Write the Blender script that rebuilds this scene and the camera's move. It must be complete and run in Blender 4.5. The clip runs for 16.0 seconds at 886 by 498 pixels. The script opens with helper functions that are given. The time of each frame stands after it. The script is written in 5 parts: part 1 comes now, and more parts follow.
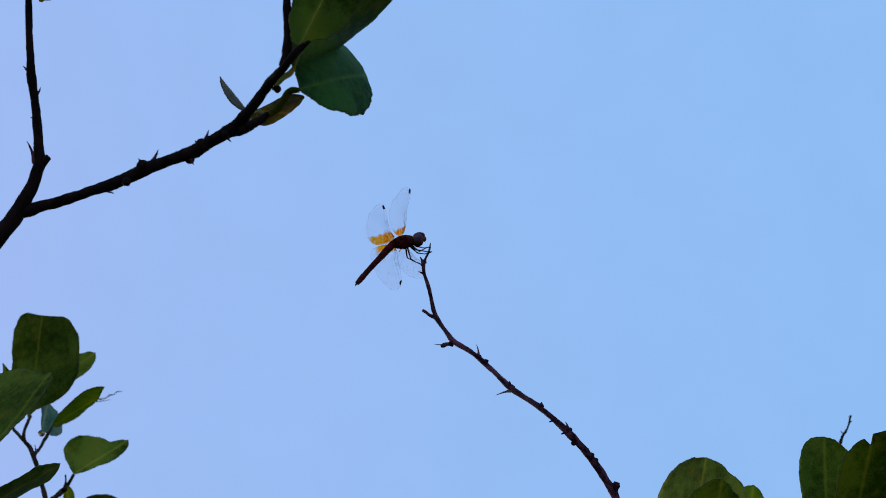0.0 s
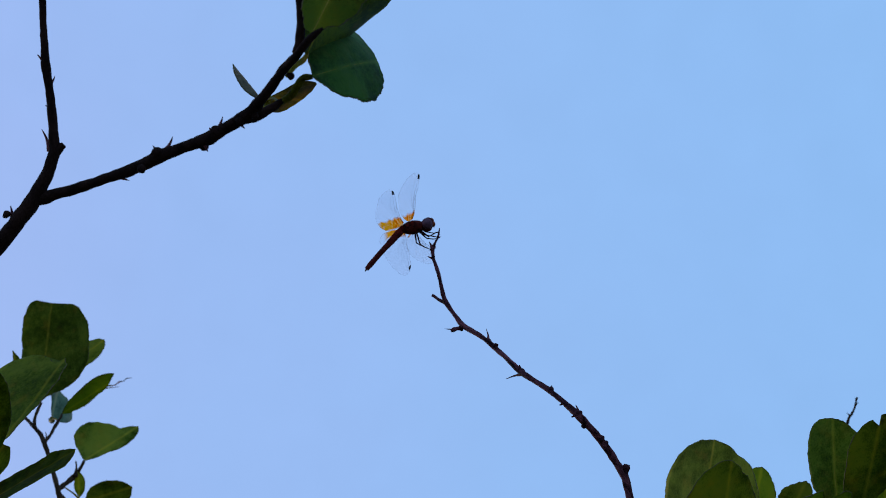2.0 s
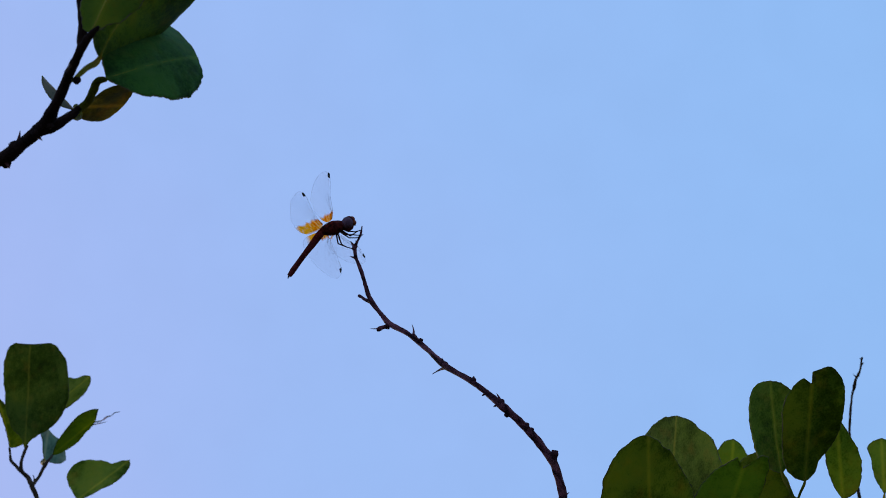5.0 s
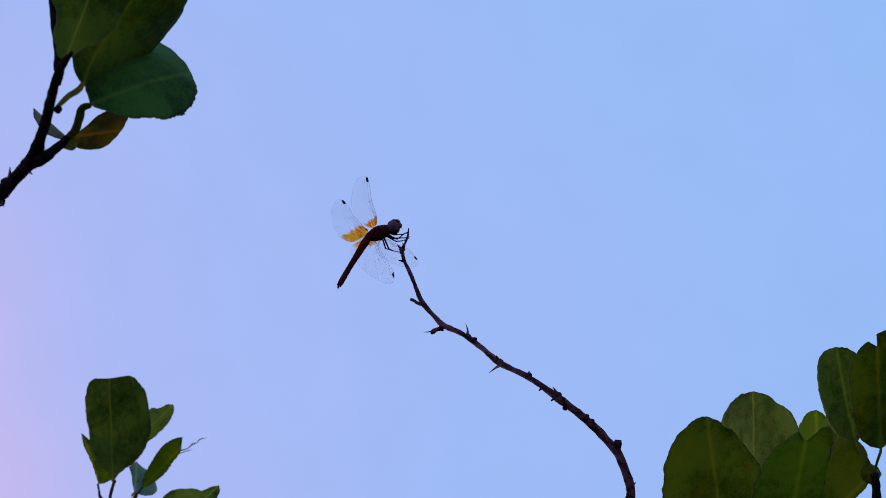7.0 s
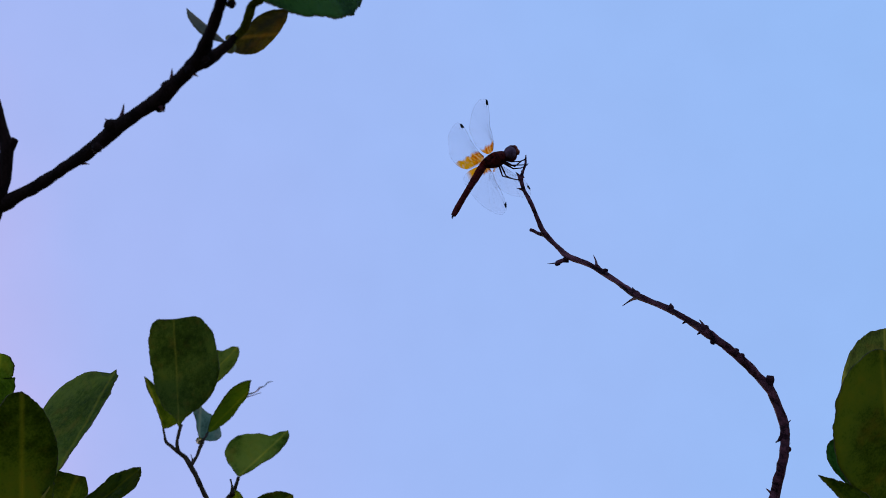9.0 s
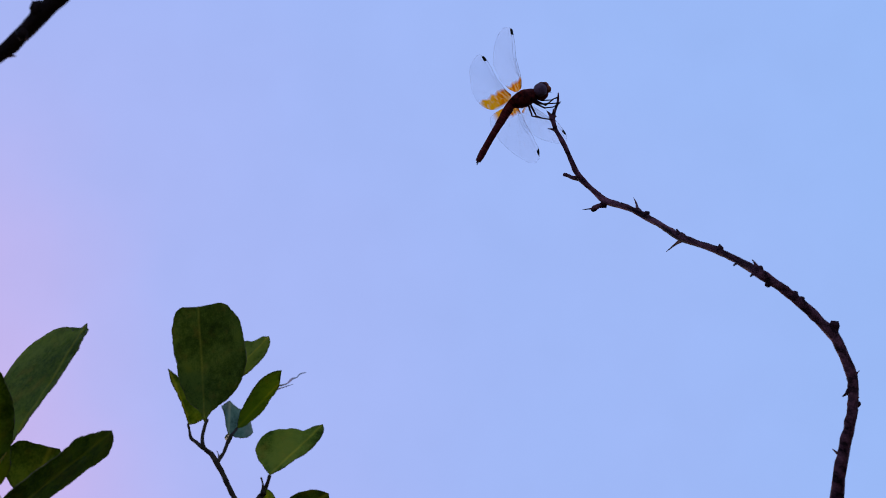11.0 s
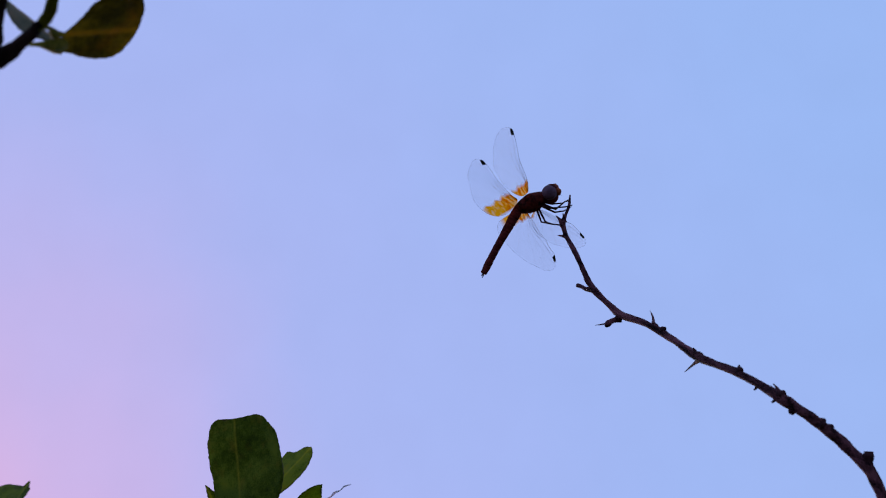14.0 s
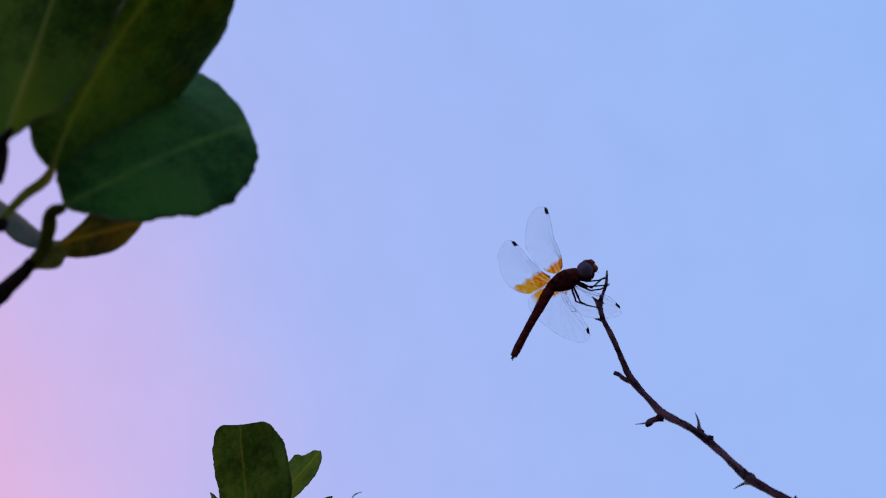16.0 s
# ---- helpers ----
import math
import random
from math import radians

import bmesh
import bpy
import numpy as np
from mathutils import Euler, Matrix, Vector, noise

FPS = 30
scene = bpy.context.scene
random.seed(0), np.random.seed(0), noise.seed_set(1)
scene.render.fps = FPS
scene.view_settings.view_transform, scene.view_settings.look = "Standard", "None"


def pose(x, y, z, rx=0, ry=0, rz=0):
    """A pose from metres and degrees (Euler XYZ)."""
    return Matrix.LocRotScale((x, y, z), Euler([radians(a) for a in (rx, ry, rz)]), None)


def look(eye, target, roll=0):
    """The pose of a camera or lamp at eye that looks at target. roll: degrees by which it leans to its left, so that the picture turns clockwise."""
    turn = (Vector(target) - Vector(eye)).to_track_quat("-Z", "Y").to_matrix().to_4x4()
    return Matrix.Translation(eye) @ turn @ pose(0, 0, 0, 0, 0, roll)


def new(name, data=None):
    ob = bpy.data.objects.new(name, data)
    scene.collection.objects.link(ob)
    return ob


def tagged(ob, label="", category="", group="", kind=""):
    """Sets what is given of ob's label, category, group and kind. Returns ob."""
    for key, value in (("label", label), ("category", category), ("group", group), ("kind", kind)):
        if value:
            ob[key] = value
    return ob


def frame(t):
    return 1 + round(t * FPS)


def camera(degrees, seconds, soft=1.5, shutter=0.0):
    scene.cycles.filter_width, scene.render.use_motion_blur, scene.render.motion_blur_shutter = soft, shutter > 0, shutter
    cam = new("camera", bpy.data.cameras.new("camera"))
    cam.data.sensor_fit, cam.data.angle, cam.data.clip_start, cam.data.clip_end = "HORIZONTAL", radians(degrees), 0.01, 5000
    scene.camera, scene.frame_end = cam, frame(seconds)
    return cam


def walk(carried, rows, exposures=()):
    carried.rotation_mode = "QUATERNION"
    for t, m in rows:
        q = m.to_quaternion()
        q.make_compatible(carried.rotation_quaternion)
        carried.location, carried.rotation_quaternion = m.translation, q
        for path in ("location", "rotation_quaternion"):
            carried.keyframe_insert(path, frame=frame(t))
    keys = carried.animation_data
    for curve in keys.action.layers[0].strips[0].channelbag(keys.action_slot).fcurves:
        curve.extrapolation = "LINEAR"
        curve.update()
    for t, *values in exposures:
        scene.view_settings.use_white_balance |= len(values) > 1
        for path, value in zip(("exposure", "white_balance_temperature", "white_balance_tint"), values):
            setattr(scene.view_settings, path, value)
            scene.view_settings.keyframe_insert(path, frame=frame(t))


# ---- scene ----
cam = camera(26.321, 16.0, soft=0.9)
cam.data.dof.use_dof = True
cam.data.dof.focus_distance = 0.64
cam.data.dof.aperture_fstop = 54
walk(cam, [
    (0, look((0.0061, 0.0077, 1.4957), (0.00608, 0.87896, 1.98648), -0.000)),
    (0.5, look((0.0096, 0.0013, 1.4956), (0.00748, 0.87439, 1.98309), -0.081)),
    (1, look((0.0073, 0.0038, 1.4944), (0.00503, 0.87884, 1.97846), -0.285)),
    (1.5, look((0.0089, 0.0062, 1.4932), (0.00811, 0.88156, 1.97671), -0.466)),
    (2, look((0.0030, 0.0042, 1.4934), (0.00228, 0.87913, 1.97769), -0.338)),
    (2.5, look((0.0048, 0.0035, 1.4964), (0.00483, 0.87817, 1.98115), -0.392)),
    (3, look((0.0152, 0.0028, 1.5002), (0.01207, 0.87607, 1.98746), -0.858)),
    (3.5, look((0.0299, 0.0075, 1.5018), (0.01799, 0.87956, 1.99103), -1.639)),
    (4, look((0.0470, 0.0158, 1.4995), (0.01962, 0.88646, 1.99067), -2.442)),
    (4.2, look((0.0529, 0.0214, 1.4977), (0.01839, 0.89197, 1.98856), -2.786)),
    (6.3, look((0.1088, 0.0418, 1.4984), (-0.00766, 0.90212, 1.99463), -6.616)),
    (6.5, look((0.1067, 0.0443, 1.5043), (-0.01559, 0.90345, 2.00114), -6.983)),
    (7, look((0.1071, 0.0559, 1.5043), (-0.02511, 0.91393, 2.00055), -7.650)),
    (7.5, look((0.1086, 0.0681, 1.5049), (-0.03049, 0.92689, 1.99802), -7.894)),
    (8, look((0.0841, 0.0733, 1.5135), (-0.05629, 0.93479, 2.00151), -7.908)),
    (8.5, look((0.0658, 0.0714, 1.5166), (-0.06972, 0.93772, 1.99726), -7.861)),
    (9, look((0.0495, 0.0827, 1.5200), (-0.07414, 0.95374, 1.99546), -7.795)),
    (9.2, look((0.0407, 0.0882, 1.5211), (-0.07879, 0.96089, 1.99446), -7.963)),
    (11.3, look((0.0567, 0.1668, 1.5292), (-0.11375, 1.01361, 2.03309), -7.453)),
    (11.5, look((0.0590, 0.1698, 1.5314), (-0.11635, 1.01326, 2.03911), -7.345)),
    (12, look((0.0619, 0.1830, 1.5344), (-0.12535, 1.01871, 2.05069), -7.248)),
    (12.5, look((0.0664, 0.1934, 1.5393), (-0.12871, 1.02356, 2.06155), -7.235)),
    (13, look((0.0708, 0.1994, 1.5440), (-0.13361, 1.02423, 2.07115), -7.262)),
    (13.5, look((0.0766, 0.2020, 1.5537), (-0.13562, 1.02216, 2.08503), -7.392)),
    (14, look((0.0841, 0.2063, 1.5638), (-0.13552, 1.02404, 2.09586), -7.421)),
    (14.5, look((0.0860, 0.2140, 1.5782), (-0.13806, 1.03680, 2.10046), -7.763)),
    (15, look((0.0824, 0.2153, 1.5962), (-0.14390, 1.04598, 2.10481), -7.860)),
    (15.5, look((0.0843, 0.2155, 1.6189), (-0.14556, 1.05498, 2.11120), -7.484)),
    (16, look((0.0827, 0.2093, 1.6393), (-0.15432, 1.06234, 2.10425), -6.920)),
], exposures=[(0, 0.0, 6450, 1), (4.2, 0.0, 6450, 1), (6.3, 0.0, 6500, 10), (9.2, 0.0, 6500, 10.5), (11.3, -0.02, 6560, 17), (12.5, -0.03, 6660, 16), (14.2, -0.03, 6640, 15), (15.3, -0.02, 6480, 12), (16, -0.02, 6450, 11)])

# ---------------------------------------------------------------- light
GLOW = Vector((-0.5483, 0.7559, 0.3577)).normalized()

world = bpy.data.worlds.new("dusk_sky")
scene.world = world
world.use_nodes = True
wn, wl = world.node_tree.nodes, world.node_tree.links
wn.clear()


def wnode(kind, **settings):
    n = wn.new(kind)
    for key, value in settings.items():
        if key == "op":
            n.operation = value
        elif key == "blend":
            n.blend_type = value
    return n


w_out = wnode("ShaderNodeOutputWorld")
w_bg = wnode("ShaderNodeBackground")
w_tc = wnode("ShaderNodeTexCoord")
w_dot = wnode("ShaderNodeVectorMath", op="DOT_PRODUCT")
w_dot.inputs[1].default_value = GLOW
w_acos = wnode("ShaderNodeMath", op="ARCCOSINE")
w_noise = wnode("ShaderNodeTexNoise")
w_noise.inputs["Scale"].default_value = 6.0
w_noise.inputs["Detail"].default_value = 3.0
w_shift = wnode("ShaderNodeMath", op="MULTIPLY_ADD")
w_shift.inputs[1].default_value = 0.13
w_map = wnode("ShaderNodeMapRange")
w_map.inputs["From Min"].default_value = 0.0
w_map.inputs["From Max"].default_value = 1.0
w_ramp = wnode("ShaderNodeValToRGB")
w_ramp.color_ramp.interpolation = "B_SPLINE"
STOPS = ((0.06, (0.82, 0.45, 0.70)), (0.13, (0.745, 0.460, 0.745)), (0.20, (0.605, 0.474, 0.828)), (0.29, (0.462, 0.481, 0.884)),
         (0.37, (0.376, 0.481, 0.912)), (0.50, (0.344, 0.486, 0.917)), (0.66, (0.312, 0.493, 0.92)), (0.90, (0.285, 0.498, 0.922)))
for at, colour in STOPS[2:]:
    w_ramp.color_ramp.elements.new(at)
for e, (at, colour) in zip(w_ramp.color_ramp.elements, STOPS):
    e.position = at
for e, (at, colour) in zip(w_ramp.color_ramp.elements, STOPS):
    e.color = (*colour, 1)
w_sky = wnode("ShaderNodeTexSky")
w_sky.sky_type = "NISHITA"
w_sky.sun_disc = False
w_sky.sun_elevation = radians(4)
w_sky.sun_rotation = math.atan2(GLOW.x, GLOW.y)
w_dim = wnode("ShaderNodeVectorMath", op="SCALE")
w_dim.inputs["Scale"].default_value = 0.08
w_mix = wnode("ShaderNodeMixRGB", blend="MIX")
w_mix.inputs[0].default_value = 0.94
wl.new(w_tc.outputs["Generated"], w_dot.inputs[0])
wl.new(w_dot.outputs["Value"], w_acos.inputs[0])
wl.new(w_tc.outputs["Generated"], w_noise.inputs["Vector"])
wl.new(w_noise.outputs["Fac"], w_shift.inputs[0])
wl.new(w_acos.outputs[0], w_shift.inputs[2])
wl.new(w_shift.outputs[0], w_map.inputs["Value"])
wl.new(w_map.outputs[0], w_ramp.inputs["Fac"])
wl.new(w_sky.outputs[0], w_dim.inputs[0])
wl.new(w_dim.outputs[0], w_mix.inputs[1])
wl.new(w_ramp.outputs[0], w_mix.inputs[2])
w_haze = wnode("ShaderNodeTexNoise")
w_haze.inputs["Scale"].default_value = 26.0
w_haze.inputs["Detail"].default_value = 6.0
w_band = wnode("ShaderNodeMapRange")
w_band.inputs["To Min"].default_value, w_band.inputs["To Max"].default_value = 0.965, 1.035
w_soft = wnode("ShaderNodeVectorMath", op="SCALE")
wl.new(w_tc.outputs["Generated"], w_haze.inputs["Vector"])
wl.new(w_haze.outputs["Fac"], w_band.inputs["Value"])
wl.new(w_mix.outputs[0], w_soft.inputs[0])
wl.new(w_band.outputs[0], w_soft.inputs["Scale"])
wl.new(w_soft.outputs[0], w_bg.inputs["Color"])
w_bg.inputs["Strength"].default_value = 1.05
wl.new(w_bg.outputs[0], w_out.inputs["Surface"])

sun_data = bpy.data.lights.new("evening_sun", "SUN")
sun_data.energy = 1.7
sun_data.angle = radians(14)
sun_data.color = (1.0, 0.80, 0.72)
sun = new("evening_sun", sun_data)
sun.matrix_world = look((0, 0, 6), Vector((0, 0, 6)) - Vector((GLOW.x, GLOW.y, 0.12)).normalized())


# ---------------------------------------------------------------- materials
def material(name):
    m = bpy.data.materials.new(name)
    m.use_nodes = True
    nt = m.node_tree
    nt.nodes.clear()
    return m, nt.nodes, nt.links


def ramp(nodes, stops):
    r = nodes.new("ShaderNodeValToRGB")
    for at, colour in stops[2:]:
        r.color_ramp.elements.new(at)
    for e, (at, colour) in zip(r.color_ramp.elements, stops):
        e.position = at
    for e, (at, colour) in zip(r.color_ramp.elements, stops):
        e.color = (*colour, 1)
    return r


def leaf_material(name, dark, light, thin, through_amount=0.35, rough=0.5):
    """Leaf skin: mottled green, fine side veins and a little light let through."""
    m, n, l = material(name)
    tc = n.new("ShaderNodeTexCoord")
    info = n.new("ShaderNodeObjectInfo")
    add = n.new("ShaderNodeVectorMath")
    l.new(tc.outputs["Object"], add.inputs[0])
    l.new(info.outputs["Random"], add.inputs[1])
    big = n.new("ShaderNodeTexNoise")
    big.inputs["Scale"].default_value, big.inputs["Detail"].default_value = 38, 3
    fine = n.new("ShaderNodeTexNoise")
    fine.inputs["Scale"].default_value, fine.inputs["Detail"].default_value = 1400, 3
    l.new(add.outputs[0], big.inputs["Vector"])
    l.new(add.outputs[0], fine.inputs["Vector"])
    blend = n.new("ShaderNodeMath")
    blend.operation = "MULTIPLY_ADD"
    blend.inputs[1].default_value = 0.35
    l.new(fine.outputs["Fac"], blend.inputs[0])
    half = n.new("ShaderNodeMath")
    half.operation = "MULTIPLY"
    half.inputs[1].default_value = 0.72
    l.new(big.outputs["Fac"], half.inputs[0])
    l.new(half.outputs[0], blend.inputs[2])
    old = (light[0] * 1.25, light[1] * 1.08, light[2])
    grain = n.new("ShaderNodeTexNoise")
    grain.inputs["Scale"].default_value, grain.inputs["Detail"].default_value = 330, 4
    l.new(add.outputs[0], grain.inputs["Vector"])
    speck = n.new("ShaderNodeMath")
    speck.operation = "MULTIPLY_ADD"
    speck.inputs[1].default_value = 0.30
    l.new(grain.outputs["Fac"], speck.inputs[0])
    l.new(blend.outputs[0], speck.inputs[2])
    drop = n.new("ShaderNodeMath")
    drop.operation = "SUBTRACT"
    drop.inputs[1].default_value = 0.15
    l.new(speck.outputs[0], drop.inputs[0])
    tone = ramp(n, ((0.30, tuple(c * 0.36 for c in dark)), (0.45, dark), (0.59, light), (0.78, old)))
    l.new(drop.outputs[0], tone.inputs["Fac"])
    # side veins run forward from the midrib
    xyz = n.new("ShaderNodeSeparateXYZ")
    l.new(tc.outputs["Object"], xyz.inputs[0])
    side = n.new("ShaderNodeMath")
    side.operation = "ABSOLUTE"
    l.new(xyz.outputs["Y"], side.inputs[0])
    slant = n.new("ShaderNodeMath")
    slant.operation = "MULTIPLY_ADD"
    slant.inputs[1].default_value = -0.8
    l.new(side.outputs[0], slant.inputs[0])
    l.new(xyz.outputs["X"], slant.inputs[2])
    wob = n.new("ShaderNodeMath")
    wob.operation = "MULTIPLY_ADD"
    wob.inputs[1].default_value = 0.004
    l.new(big.outputs["Fac"], wob.inputs[0])
    l.new(slant.outputs[0], wob.inputs[2])
    saw = n.new("ShaderNodeMath")
    saw.operation = "PINGPONG"
    saw.inputs[1].default_value = 0.0026
    l.new(wob.outputs[0], saw.inputs[0])
    vein = n.new("ShaderNodeMapRange")
    vein.inputs["From Min"].default_value, vein.inputs["From Max"].default_value = 0.0, 0.0005
    vein.inputs["To Min"].default_value, vein.inputs["To Max"].default_value = 0.06, 0.0
    l.new(saw.outputs[0], vein.inputs["Value"])
    veined = n.new("ShaderNodeMixRGB")
    veined.inputs[2].default_value = (*[min(1, c * 1.5 + 0.01) for c in light], 1)
    l.new(vein.outputs[0], veined.inputs[0])
    # rusty and yellowed blotches
    spot = n.new("ShaderNodeTexNoise")
    spot.inputs["Scale"].default_value, spot.inputs["Detail"].default_value, spot.inputs["Roughness"].default_value = 110, 6, 0.68
    far = n.new("ShaderNodeVectorMath")
    far.inputs[1].default_value = (3.7, 1.9, 5.3)
    l.new(add.outputs[0], far.inputs[0])
    l.new(far.outputs[0], spot.inputs["Vector"])
    worn = n.new("ShaderNodeMapRange")
    worn.inputs["From Min"].default_value, worn.inputs["From Max"].default_value = 0.53, 0.74
    worn.inputs["To Min"].default_value, worn.inputs["To Max"].default_value = 0.0, 0.55
    l.new(spot.outputs["Fac"], worn.inputs["Value"])
    aged = n.new("ShaderNodeMixRGB")
    aged.inputs[2].default_value = (light[0] * 1.45 + 0.02, light[1] * 0.95, light[2] * 1.0, 1)
    l.new(worn.outputs[0], aged.inputs[0])
    l.new(tone.outputs[0], aged.inputs[1])
    l.new(aged.outputs[0], veined.inputs[1])
    # the midrib shows as a paler line
    nerve = n.new("ShaderNodeMapRange")
    nerve.inputs["From Min"].default_value, nerve.inputs["From Max"].default_value = 0.0002, 0.0010
    nerve.inputs["To Min"].default_value, nerve.inputs["To Max"].default_value = 0.34, 0.0
    l.new(side.outputs[0], nerve.inputs["Value"])
    ribbed = n.new("ShaderNodeMixRGB")
    ribbed.inputs[2].default_value = (min(1, light[0] * 2.3 + 0.03), min(1, light[1] * 1.7 + 0.02), min(1, light[2] * 1.5 + 0.01), 1)
    l.new(nerve.outputs[0], ribbed.inputs[0])
    l.new(veined.outputs[0], ribbed.inputs[1])
    hue = n.new("ShaderNodeHueSaturation")
    var = n.new("ShaderNodeMapRange")
    var.inputs["To Min"].default_value, var.inputs["To Max"].default_value = 0.8, 1.2
    l.new(info.outputs["Random"], var.inputs["Value"])
    l.new(var.outputs[0], hue.inputs["Value"])
    l.new(ribbed.outputs[0], hue.inputs["Color"])
    bs = n.new("ShaderNodeBsdfPrincipled")
    bs.inputs["Roughness"].default_value = rough
    bs.inputs["Specular IOR Level"].default_value = 0.03
    l.new(hue.outputs[0], bs.inputs["Base Color"])
    bump = n.new("ShaderNodeBump")
    bump.inputs["Strength"].default_value, bump.inputs["Distance"].default_value = 0.8, 0.0005
    l.new(drop.outputs[0], bump.inputs["Height"])
    l.new(bump.outputs[0], bs.inputs["Normal"])
    tr = n.new("ShaderNodeBsdfTranslucent")
    tint = n.new("ShaderNodeMixRGB")
    tint.blend_type = "MULTIPLY"
    tint.inputs[0].default_value = 1.0
    tint.inputs[2].default_value = (*thin, 1)
    l.new(ribbed.outputs[0], tint.inputs[1])
    l.new(tint.outputs[0], tr.inputs["Color"])
    mix = n.new("ShaderNodeMixShader")
    mix.inputs[0].default_value = through_amount
    l.new(bs.outputs[0], mix.inputs[1])
    l.new(tr.outputs[0], mix.inputs[2])
    out = n.new("ShaderNodeOutputMaterial")
    l.new(mix.outputs[0], out.inputs["Surface"])
    return m


def rough_material(name, dark, light, scale, rough=0.8, bump_depth=0.0004, bump_strength=0.7, stretch=1.0, spec=0.3, span=(0.34, 0.68), fibre=None):
    m, n, l = material(name)
    tc = n.new("ShaderNodeTexCoord")
    mp = n.new("ShaderNodeMapping")
    mp.inputs["Scale"].default_value = (1, 1, stretch)
    l.new(tc.outputs["Object"], mp.inputs["Vector"])
    if fibre:
        # squeeze the pattern along the fibre so that it runs in streaks
        way = Vector(fibre).normalized()
        dot = n.new("ShaderNodeVectorMath")
        dot.operation = "DOT_PRODUCT"
        dot.inputs[1].default_value = way
        l.new(tc.outputs["Object"], dot.inputs[0])
        pull = n.new("ShaderNodeVectorMath")
        pull.operation = "SCALE"
        pull.inputs[0].default_value = way * -0.88
        l.new(dot.outputs["Value"], pull.inputs["Scale"])
        streaky = n.new("ShaderNodeVectorMath")
        l.new(tc.outputs["Object"], streaky.inputs[0])
        l.new(pull.outputs[0], streaky.inputs[1])
        l.new(streaky.outputs[0], mp.inputs["Vector"])
    a = n.new("ShaderNodeTexNoise")
    a.inputs["Scale"].default_value, a.inputs["Detail"].default_value = scale, 5
    b = n.new("ShaderNodeTexNoise")
    b.inputs["Scale"].default_value, b.inputs["Detail"].default_value = scale * 9, 3
    l.new(mp.outputs[0], a.inputs["Vector"])
    l.new(mp.outputs[0], b.inputs["Vector"])
    s = n.new("ShaderNodeMath")
    s.operation = "MULTIPLY_ADD"
    s.inputs[1].default_value = 0.4
    l.new(b.outputs["Fac"], s.inputs[0])
    h = n.new("ShaderNodeMath")
    h.operation = "MULTIPLY"
    h.inputs[1].default_value = 0.65
    l.new(a.outputs["Fac"], h.inputs[0])
    l.new(h.outputs[0], s.inputs[2])
    r = ramp(n, ((span[0], dark), (span[1], light)))
    l.new(s.outputs[0], r.inputs["Fac"])
    bs = n.new("ShaderNodeBsdfPrincipled")
    bs.inputs["Roughness"].default_value = rough
    bs.inputs["Specular IOR Level"].default_value = spec
    l.new(r.outputs[0], bs.inputs["Base Color"])
    bump = n.new("ShaderNodeBump")
    bump.inputs["Strength"].default_value, bump.inputs["Distance"].default_value = bump_strength, bump_depth
    l.new(s.outputs[0], bump.inputs["Height"])
    l.new(bump.outputs[0], bs.inputs["Normal"])
    out = n.new("ShaderNodeOutputMaterial")
    l.new(bs.outputs[0], out.inputs["Surface"])
    return m


